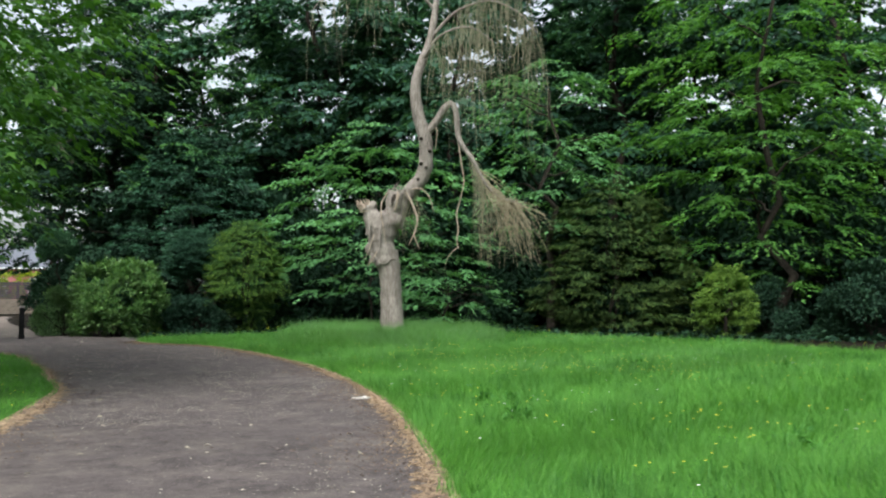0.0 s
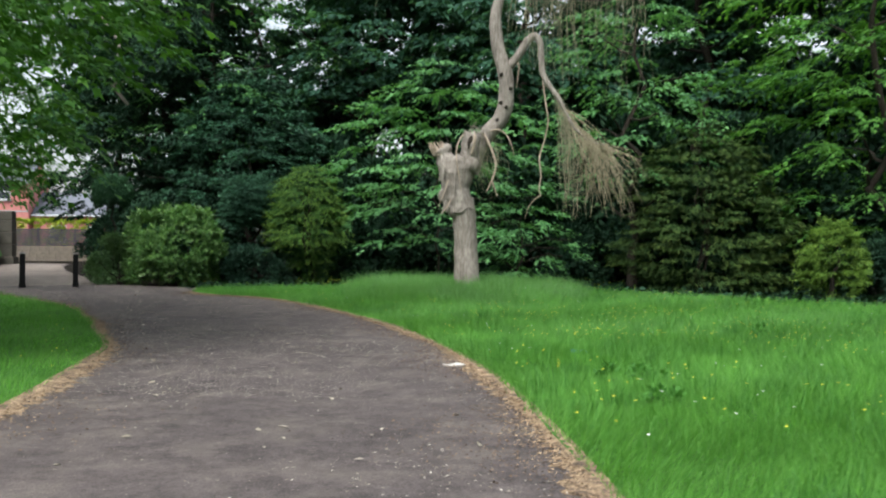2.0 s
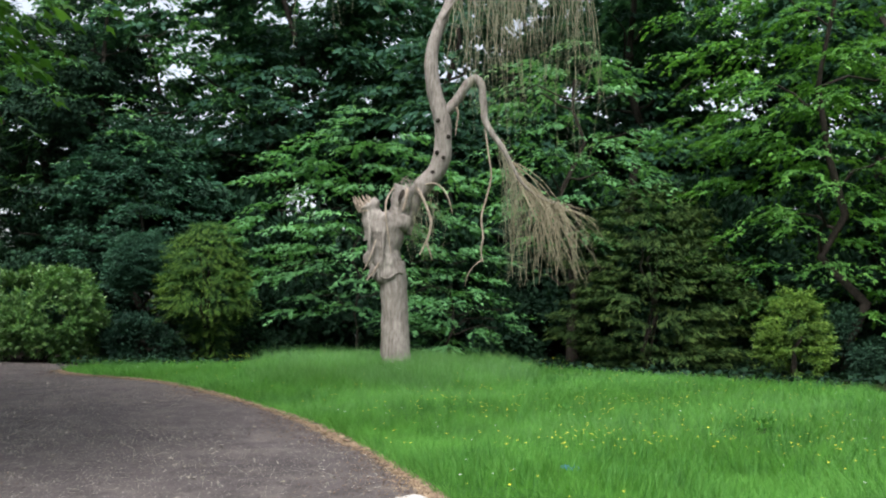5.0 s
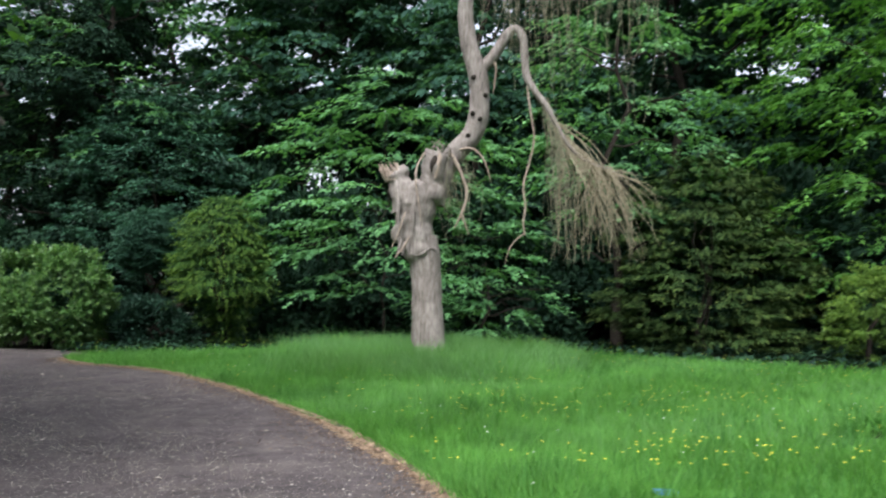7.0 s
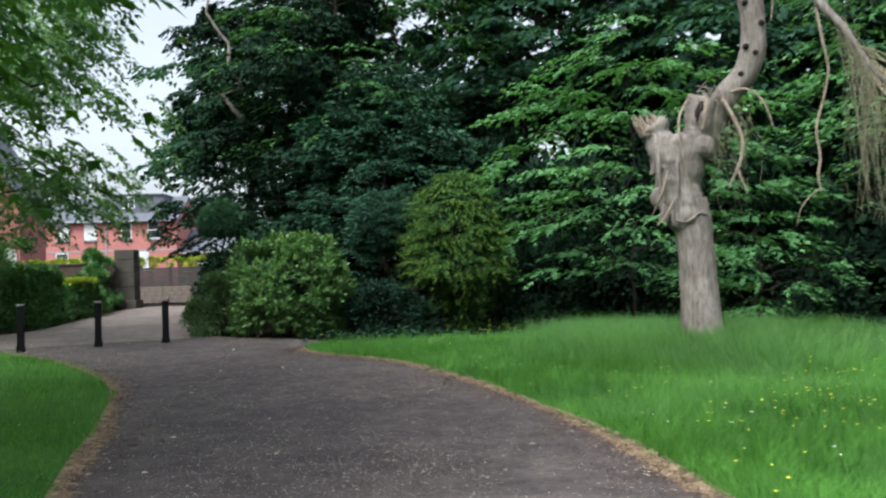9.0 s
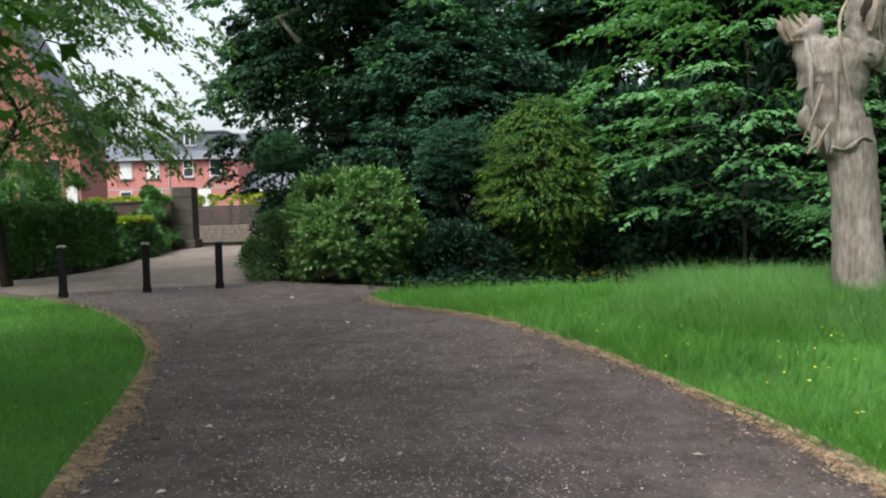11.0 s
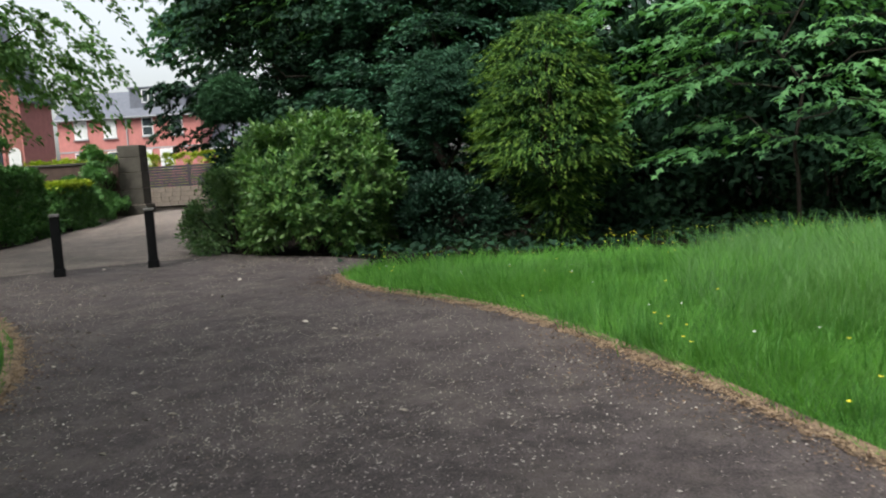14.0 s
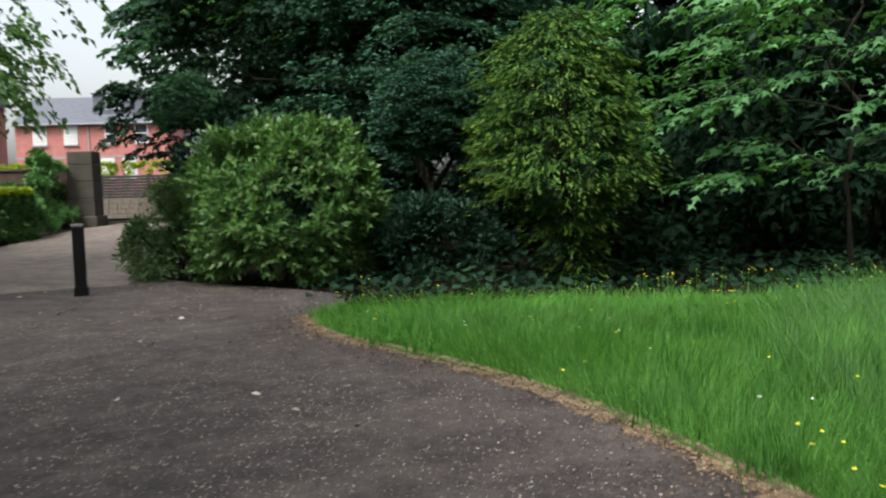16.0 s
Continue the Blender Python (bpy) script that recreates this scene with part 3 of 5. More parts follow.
def conifer(name, x, y, h, r, seed, mat, tufts, per, leaf, label, category="shrub", round_top=0.5, reach=0.28, droop=-0.1, base=0.1, lump=0.22, shoot=None, foot=0.72, spread=0.75):
    """A yew or the like: feathery upright sprays over a domed or conical body."""
    rng = np.random.default_rng(seed)
    t = thing(name, x, y, label=label, category=category)
    tubes("trunk", [limb(rng, (0, 0, -0.1), (0.1, 0, h * 0.75), 0.05 + r * 0.04, 0.02, 7)], 7, BARK, t)
    u = rng.uniform(0, 1, tufts)
    az = rng.uniform(0, 2 * math.pi, tufts)
    prof = np.where(u < 0.25, foot + (1 - foot) * (u / 0.25), (1 - (np.clip(u - 0.25, 0, 1) / 0.75) ** (1.2 + 2.2 * round_top)))
    rr = r * prof * rng.uniform(0.55, 1.0, tufts) ** 0.6
    d = np.stack([np.cos(az), np.sin(az), np.zeros(tufts)], 1)
    c = d * rr[:, None]
    c[:, 2] = base + u * (h - base)
    bulge = 1 + lump * lumpy(np.c_[d[:, :2] * 1.6, u * h * 0.8], seed, 1.5)
    c[:, :2] *= bulge[:, None]
    o = unit(d + np.c_[np.zeros((tufts, 2)), 0.25 + 1.2 * u**3])
    inner, tips = spray_leaves(rng, c, o, per, reach, leaf, leaf * 0.34, droop, spread, 0.8, 0.45, 0.72)
    crown_part(inner, mat, t)
    crown_part(tips, shoot or mat, t, "new_growth")
    return t


def bush(name, x, y, w, dpt, h, seed, mat, tufts, per, leaf, label, category="bush", reach=0.3, lump=0.2, stems=7, low=-0.75, loose=0.75, rise=0.35, clump=20):
    """A rounded bush: stems and outward tufts of leaves down to the ground."""
    rng = np.random.default_rng(seed)
    t = thing(name, x, y, label=label, category=category)
    lines = [limb(rng, (rng.normal(0, 0.12), rng.normal(0, 0.12), -0.05), (rng.normal(0, w * 0.22), rng.normal(0, dpt * 0.22), h * rng.uniform(0.5, 0.8)), 0.035, 0.01, 6) for _ in range(stems)]
    tubes("stem", lines, 5, BARK, t)
    c, o = crown_points(rng, tufts, (w / 2, dpt / 2, h * 0.56), 0.62, low, seed, lump, max(10, tufts // clump), 7.2 / clump)
    c[:, 2] += h * 0.44
    c[:, 2] = np.maximum(c[:, 2], 0.06)
    crown_part(tuft_leaves(rng, c, o, per, reach, leaf, leaf * 0.42, rise, loose), mat, t)
    return t


# the wood behind the lawn
tiered_tree("hornbeam", -2.4, 28.4, 6.5, 1.35, (4.8, 3.3), 11, HORNBEAM, 0.62, 1.35, 0.17, "broad hornbeam with bright green leaves in flat drooping shelves", r0=0.035, twigs=8, per=10, taper=0.35, droop=0.3, skip=0.2)
tiered_tree("hornbeam_sapling", 0.1, 26.9, 2.3, 0.45, (1.9, 1.1), 25, HORNBEAM, 0.45, 0.8, 0.14, "low spreading hornbeam sapling with bright green shelves", r0=0.04, droop=0.35, skip=0.3)
tiered_tree("maple", 3.6, 28.4, 8.8, 3.3, (3.0, 2.6), 12, HORNBEAM, 0.75, 1.3, 0.18, "young maple with fresh green leaves behind the dead willow", r0=0.14, droop=0.45, skip=0.22)
tiered_tree("lime_tree", 10.2, 27.0, 13.0, 1.7, (4.4, 3.4), 13, LIME, 0.8, 1.35, 0.19, "tall leafy lime tree with fresh light green foliage", r0=0.15, twigs=8, per=9, droop=0.5, skip=0.18)
frond_shrub("bronze_yew", 5.4, 27.2, [(0.15, 1.9), (1.0, 2.4), (2.2, 2.3), (3.2, 1.9), (4.2, 1.2), (4.8, 0.4)], 14, BROWNYEW, BRONZETIP, 520, 0.75, 0.12, "spreading yew with bronze-tinged dark green needles in shelves", droop=0.25, lump=0.3, per=16)
conifer("golden_shrub", 8.15, 24.6, 2.0, 0.72, 15, GOLDSHRUB, 260, 50, 0.08, "small yellow-green shrub at the edge of the lawn", reach=0.3, shoot=GOLDTIP)
frond_shrub("golden_yew", -6.15, 27.3, [(0.1, 0.1), (0.7, 0.32), (1.1, 0.55), (1.4, 1.15), (2.0, 1.22), (2.6, 1.0), (3.2, 0.65), (3.7, 0.15)], 16, GOLDYEW, GOLDTIP, 520, 0.55, 0.085, "golden yew with feathery yellow-tipped shoots in flat sprays", droop=0.4, lump=0.3, per=14, lean=(-0.05, 0.0))
conifer("dark_yew", -9.9, 34.0, 7.4, 2.9, 17, YEW, 900, 85, 0.17, "large dense blue-green yew", "tree", 0.6, 0.75, shoot=YEWTIP, lump=0.3)
conifer("rounded_yew", -8.6, 29.4, 3.4, 0.8, 18, CLIPPEDDARK, 900, 65, 0.085, "dark ball-headed yew shrub behind the laurel", "shrub", 0.9, 0.26, shoot=CLIPPEDDARK, base=1.9, foot=0.5, lump=0.08)


def laurel_bush():
    rng = np.random.default_rng(19)
    t = thing("laurel_bush", -10.5, 27.45, label="big rounded laurel bush with glossy light green leaves", category="bush")
    for k in range(8):
        a = k * 0.8
        tubes("stem", [limb(rng, (0.1 * math.cos(a), 0.1 * math.sin(a), -0.05), (0.75 * math.cos(a), 0.7 * math.sin(a), rng.uniform(1.1, 1.8)), 0.035, 0.01, 6)], 5, BARK, t)
    n, clumps = 1750, 64
    e = unit(rng.normal(0, 1, (clumps * 3, 3)))
    e = e[e[:, 2] > -0.85][:clumps]
    k = rng.integers(0, clumps, n)
    d = unit(e[k] * 0.8 + [0, 0, 0.4] + rng.normal(0, 0.6, (n, 3)))
    r = 0.78 + 0.16 * lumpy(e, 19, 2.8)
    c = (e * r[:, None] * np.array([1.46, 1.32, 1.22]))[k] + d * (rng.uniform(0.22, 0.4, clumps)[k] * rng.uniform(0.6, 1, n))[:, None] + [0, 0, 1.08]
    c[:, 2] = np.maximum(c[:, 2], 0.12)
    crown_part(rosettes(rng, c, d, 10, 0.24, 0.125, 0.05), LAUREL, t)
    # inner leaves in a darker green: shade between the clumps put into colour
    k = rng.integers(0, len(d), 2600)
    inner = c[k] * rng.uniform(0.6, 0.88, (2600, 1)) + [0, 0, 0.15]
    crown_part(leaves(inner, rng.normal(0, 1, (2600, 3)), d[k], 0.15, 0.07, rng), DARKLEAF, t, "shaded_inner_foliage")
    return t


laurel_bush()
conifer("clipped_yew", -13.95, 30.8, 3.5, 0.55, 20, CLIPPED, 900, 48, 0.08, "flat-topped clipped evergreen behind the laurel", "shrub", 1.0, 0.14, base=2.55, foot=0.85, lump=0.05)
bush("pale_shrub", -12.3, 27.7, 1.1, 1.2, 1.35, 21, PALE, 240, 40, 0.09, "pale green weedy shrub at the path edge", reach=0.3, loose=0.9)
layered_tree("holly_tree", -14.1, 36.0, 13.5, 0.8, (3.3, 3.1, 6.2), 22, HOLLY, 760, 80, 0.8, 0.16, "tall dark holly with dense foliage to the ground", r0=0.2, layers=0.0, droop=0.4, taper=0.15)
tiered_tree("sycamore", -11.6, 34.4, 13.0, 4.6, (4.6, 3.6), 23, SYCAMORE, 0.95, 1.5, 0.2, "sycamore with layered mid-green leaves among the evergreens", r0=0.2, droop=0.4, skip=0.35)
tubes("bare_branch", [limb(np.random.default_rng(26), (-0.2, -3.2, 6.2), (-1.0, -3.5, 10.2), 0.075, 0.035, 9)], 8, DEADBARK, bpy.data.objects["holly_tree"], "pale bare branch")
bush("ivy_undergrowth", -8.3, 28.5, 1.9, 1.4, 0.9, 24, YEW, 260, 40, 0.1, "low dark ivy and brambles under the yews", "undergrowth", reach=0.3, stems=2)

# added ivy over the soil under the trees, its leaves near black for shade
ri = np.random.default_rng(29)
ix, iy = ri.uniform(-9.5, 13, 9000), ri.uniform(22.5, 31, 9000)
keep = iy > np.interp(ix, [-9.5, -8.6, -5.2, 0.5, 5.5, 8, 13], [25.6, 25.0, 25.7, 25.3, 23.4, 21.6, 17]) + ri.uniform(0, 0.5, 9000)
ix, iy = ix[keep], iy[keep]
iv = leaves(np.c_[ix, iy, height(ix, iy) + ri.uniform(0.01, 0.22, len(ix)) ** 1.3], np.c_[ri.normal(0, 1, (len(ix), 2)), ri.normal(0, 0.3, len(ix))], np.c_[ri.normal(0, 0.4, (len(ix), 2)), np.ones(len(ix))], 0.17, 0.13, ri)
tagged(new("shaded_ivy_ground_cover", quads("shaded_ivy_ground_cover", iv, None, HOLLY)), "added ivy over the soil under the trees, shade put into its near-black leaves", "ivy", kind="stuff")

# undergrowth further in; the wood's deep shade is put into its leaf colour
first = bush("wood_shrub", -4.5, 32.5, 5.0, 3.0, 3.6, 31, HOLLY, 330, 30, 0.26, "leafy shrub of the wood, deep shade put into its near-black leaves", "shrub", reach=0.6)
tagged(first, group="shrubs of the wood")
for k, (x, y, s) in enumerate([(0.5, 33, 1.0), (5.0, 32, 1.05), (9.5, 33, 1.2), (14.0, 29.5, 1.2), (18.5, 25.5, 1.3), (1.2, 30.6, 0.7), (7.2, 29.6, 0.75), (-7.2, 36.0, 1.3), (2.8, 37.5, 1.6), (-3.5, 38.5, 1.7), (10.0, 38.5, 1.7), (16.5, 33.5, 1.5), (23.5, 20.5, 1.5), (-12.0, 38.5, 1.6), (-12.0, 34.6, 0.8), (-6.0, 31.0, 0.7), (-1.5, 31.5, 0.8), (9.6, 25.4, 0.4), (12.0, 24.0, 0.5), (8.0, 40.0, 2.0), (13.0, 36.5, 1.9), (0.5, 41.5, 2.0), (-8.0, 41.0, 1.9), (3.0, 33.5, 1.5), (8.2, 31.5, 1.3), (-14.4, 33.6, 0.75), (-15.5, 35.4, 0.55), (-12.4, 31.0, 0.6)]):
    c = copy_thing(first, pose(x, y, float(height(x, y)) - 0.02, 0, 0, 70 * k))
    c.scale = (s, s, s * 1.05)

# tall trees whose crowns close the wood
tall = []
for k, (seed, h, radii) in enumerate([(41, 17.0, (4.6, 4.2, 6.4)), (42, 15.0, (4.2, 4.2, 5.6)), (43, 19.0, (4.8, 4.4, 7.4))]):
    spot = [(-6.0, 38.0), (0.6, 37.0), (7.5, 36.5)][k]
    tall.append(tagged(layered_tree("woodland_tree", *spot, h, h - 2 * radii[2], radii, seed, DARKLEAF, 310, 48, 1.25, 0.34, "tall dark-leaved tree with the sky showing through", r0=0.26, layers=1.1, shell=0.3), group="tall trees of the wood"))
for k, (x, y, s, j) in enumerate([(-12.5, 42.0, 0.95, 0), (-2.6, 42.5, 1.0, 2), (4.2, 43.0, 1.0, 0), (12.2, 40.0, 0.95, 1), (15.5, 33.0, 0.9, 0), (19.0, 38.0, 1.0, 2), (20.5, 27.0, 0.85, 1), (26.0, 30.0, 1.0, 0), (10.5, 47.0, 1.05, 2), (-16.2, 39.2, 0.85, 1), (-22.5, 50.0, 1.0, 1), (-8.5, 47.0, 1.05, 1), (14.5, 37.5, 0.9, 2), (8.5, 42.0, 1.0, 1), (-4.5, 41.0, 0.9, 1)]):
    c = copy_thing(tall[j], pose(x, y, float(height(x, y)) - 0.02, 0, 0, 55 * k + 20))
    c.scale = (s, s, s)

# an added, unseen belt of trees behind and beside the walk, blocking low sky light
rb = np.random.default_rng(55)
nb = 13000
az = np.radians(rb.uniform(148, 392, nb))
rad = rb.uniform(38, 46, nb) * (1 + 0.1 * np.sin(az * 9))
zb = rb.uniform(0, 1, nb) * (17 + 3 * np.sin(az * 13) + 2 * np.sin(az * 29))
pb = np.c_[-2 + rad * np.cos(az), 6 + rad * np.sin(az), zb]
belt = new("unseen_tree_belt", quads("unseen_tree_belt", leaves(pb, rb.normal(0, 1, (nb, 3)), rb.normal(0, 1, (nb, 3)), 1.9, 1.5, rb), None, DARKLEAF))
tagged(belt, "added belt of trees out of view that blocks low sky light", "trees", kind="stuff")

# trees over the lawn in the bend
tiered_tree("lawn_maple", -8.8, 12.2, 10.0, 2.4, (4.4, 4.4), 51, MAPLE, 0.52, 1.35, 0.21, "spreading lawn maple with broad lobed green leaves", r0=0.17, twigs=7, per=8, droop=0.6, skip=0.08)
layered_tree("field_maple", -12.2, 18.0, 11.5, 4.4, (3.4, 3.4, 3.5), 54, SYCAMORE, 270, 80, 0.95, 0.14, "tall lawn tree whose lower leaves hang high over the grass", r0=0.17, layers=0.0, droop=0.7, shell=0.5)
layered_tree("ash_tree", -17.9, 25.4, 10.0, 2.7, (3.9, 3.2, 3.8), 53, ASH, 540, 80, 0.9, 0.14, "slender tree with airy drooping branches beside the gate", r0=0.1, layers=0.0, droop=0.8, shell=0.55)

# ---------------------------------------------------------------- the broken willow


def broken_willow():
    rng = np.random.default_rng(61)
    t = thing("dead_willow", TREE[0], TREE[1], label="storm-broken grey dead willow with a torn trunk and hanging twigs", category="tree")
    z0 = float(height(*TREE))

    def P(rows, n=24):
        a = np.array(rows, float)
        a[:, 2] -= z0
        return smooth_line(a, n)

    def worn(name, rows, n, sides, mat, label="", amp=0.03, wob=0.05, freq=5.0):
        """A tapered piece of trunk with a lumpy, weathered surface."""
        ln = P(rows, n)
        v, f = tube_arrays(ln[:, :3], ln[:, 3], sides, wob)
        mid = np.repeat(ln[:, :3], sides, 0)
        v = v + unit(v - mid) * (amp * lumpy(v, 7 + len(rows), freq) + 0.4 * amp * lumpy(v, 9, freq * 3))[:, None]
        ob = new(name, quads(name, v, f, mat, smooth=True))
        ob.parent = t
        return tagged(ob, label)

    worn("trunk", [(0.03, 0, 0.15, 0.38), (0.02, 0, 0.45, 0.315), (0.0, 0, 0.8, 0.295), (-0.02, 0, 1.4, 0.272), (-0.05, 0, 1.9, 0.275), (-0.08, 0, 2.2, 0.28), (-0.1, 0, 2.5, 0.26)], 40, 28, DEADBARK, "fissured grey trunk bark", 0.008, 0.015, 6.0)
    worn("burred_head", [(-0.1, 0, 2.1, 0.26), (-0.15, 0, 2.22, 0.31), (-0.21, 0, 2.4, 0.325), (-0.25, 0, 2.6, 0.34), (-0.25, 0, 2.85, 0.345), (-0.22, 0, 3.1, 0.36), (-0.2, 0, 3.28, 0.34), (-0.2, 0, 3.45, 0.22), (-0.2, 0, 3.52, 0.05)], 50, 36, DEADBARK, "lumpy burred head of the broken trunk", 0.04, 0.0, 3.6)
    # the lip of bark where the head overhangs the bole
    lip = []
    for k in range(40):
        a = -2.5 + 2.2 * k / 39
        lip.append((-0.13 + 0.31 * math.cos(a), 0.31 * math.sin(a), 2.19 - z0 + 0.035 * math.sin(5.3 * a + 1) + 0.09 * math.cos(a), 0.008 + 0.024 * abs(math.sin(3.2 * math.pi * k / 39))))
    tubes("bark_lip", [lip], 7, DEADBARK, t, wob=0.12)
    # torn stub, hollow at its end, with long pale splinters
    worn("broken_stub", [(-0.36, -0.02, 3.0, 0.3), (-0.47, -0.03, 3.3, 0.235), (-0.55, -0.04, 3.5, 0.195), (-0.62, -0.04, 3.64, 0.17), (-0.65, -0.04, 3.66, 0.05)], 18, 18, DEADBARK, "grey torn stub", 0.03, 0.06, 7.0)
    spl = []
    for k in range(34):
        a = rng.uniform(0, 6.28)
        q = np.array([-0.6 + 0.16 * math.cos(a), -0.05 + 0.15 * math.sin(a), 3.48 - z0])
        e = q + np.array([-0.13, -0.01, 0.24]) * rng.uniform(0.5, 1.35) + rng.normal(0, 0.025, 3)
        spl.append(np.array([(*q, 0.05), (*(q * 0.5 + e * 0.5), 0.034), (*e, 0.004)]))
    tubes("splinters", spl, 4, RAWWOOD, t, "raw pale torn wood")
    for k, (x0, dx) in enumerate(((-0.6, 0.05), (-0.3, 0.02))):
        tubes("torn_strip", [P([(x0, -0.2, 3.5 - 0.1 * k, 0.03), (x0 + dx, -0.3, 3.2 - 0.1 * k, 0.042), (x0 + dx, -0.37, 2.85 - 0.1 * k, 0.03), (x0 + 1.5 * dx, -0.38, 2.55 - 0.05 * k, 0.008)], 9)], 5, DEADBARK, t, "strip of torn bark")
    # second broken shoulder with its rotten hollow, and the limb that grew on
    worn("broken_shoulder", [(-0.02, -0.06, 3.2, 0.26), (0.03, -0.09, 3.5, 0.2), (0.08, -0.1, 3.75, 0.21), (0.1, -0.1, 3.9, 0.19), (0.12, -0.1, 3.99, 0.14), (0.12, -0.1, 3.97, 0.03)], 18, 18, DEADBARK, "", 0.03, 0.07, 7.0)
    tubes("rotten_hollow", [P([(0.03, -0.27, 3.62, 0.02), (0.05, -0.275, 3.72, 0.06), (0.08, -0.28, 3.84, 0.055), (0.1, -0.26, 3.94, 0.02)], 9)], 9, BARK, t, "dark rotten hollow")
    tubes("torn_strip", [P([(0.1, -0.27, 3.5, 0.03), (0.14, -0.29, 3.7, 0.045), (0.17, -0.28, 3.9, 0.04), (0.16, -0.24, 4.0, 0.01)], 9)], 6, RAWWOOD, t, "pinkish pale torn wood")
    rim = []
    for k in range(18):
        a = rng.uniform(0, 6.28)
        q = np.array([0.1 + 0.15 * math.cos(a), -0.1 + 0.15 * math.sin(a), 3.88 - z0])
        e = q + [rng.normal(0.0, 0.05), rng.normal(0, 0.04), rng.uniform(0.08, 0.22)]
        rim.append(np.array([(*q, 0.035), (*(q * 0.5 + e * 0.5), 0.025), (*e, 0.004)]))
    tubes("splinters", rim, 4, DEADBARK, t, "jagged grey bark rim")
    for q, r in (((0.1, -0.2, 3.24), 0.18), ((-0.5, -0.05, 2.54), 0.18), ((-0.4, -0.14, 2.4), 0.15)):
        x, y, z = q
        worn("burr", [(x, y + 0.6 * r, z, 0.3 * r), (x, y + 0.3 * r, z, 0.85 * r), (x, y, z, r), (x, y - 0.35 * r, z - 0.02, 0.85 * r), (x, y - 0.6 * r, z - 0.03, 0.2 * r)], 12, 12, DEADBARK, "", 0.02, 0.05, 9.0)
    main = P([(0.05, 0.05, 3.1, 0.24), (0.2, 0.05, 3.55, 0.2), (0.34, 0.05, 3.84, 0.19), (0.53, 0.05, 4.08, 0.19), (0.75, 0.05, 4.34, 0.185), (0.87, 0.03, 4.66, 0.19), (0.89, 0.0, 5.04, 0.175), (0.85, 0.0, 5.44, 0.18), (0.73, 0.0, 5.83, 0.16), (0.64, 0.0, 6.25, 0.15), (0.62, 0.0, 6.7, 0.135), (0.72, 0.0, 7.2, 0.12), (0.95, 0.05, 7.8, 0.1), (1.1, 0.1, 8.5, 0.09), (1.2, 0.1, 9.4, 0.06), (1.25, 0.1, 10.2, 0.03)], 70)
    tubes("limb", [main], 18, DEADBARK, t, wob=0.03)
    for zk, sx in ((5.03, 0.09), (4.56, 0.03), (4.3, -0.05), (5.3, -0.1), (4.75, -0.12)):
        i = int(np.argmin(abs(main[:, 2] + z0 - zk)))
        q = main[i, :3] + np.array([sx, -main[i, 3] * 0.93, 0])
        tubes("knot", [np.array([(*(q + [0, 0.03, 0]), 0.05), (*q, 0.045), (*(q + [0.01, -0.03, 0.0]), 0.034), (*(q + [0.01, -0.034, 0]), 0.003)])], 9, BARK, t, "dark knot hole")
    # fork that snapped over and hangs
    fork = P([(0.86, 0, 5.5, 0.13), (1.0, -0.02, 5.62, 0.115), (1.2, -0.05, 5.88, 0.1), (1.4, -0.08, 6.18, 0.095), (1.52, -0.1, 6.26, 0.085), (1.62, -0.12, 6.15, 0.08), (1.68, -0.15, 5.8, 0.075), (1.72, -0.2, 5.35, 0.07), (1.88, -0.3, 5.05, 0.06), (2.05, -0.36, 4.8, 0.052), (2.25, -0.42, 4.4, 0.045), (2.5, -0.5, 4.0, 0.036), (2.8, -0.52, 3.78, 0.026), (3.15, -0.55, 3.66, 0.018), (3.35, -0.55, 3.52, 0.01)], 50)
    tubes("snapped_branch", [fork], 10, DEADBARK, t, wob=0.04)
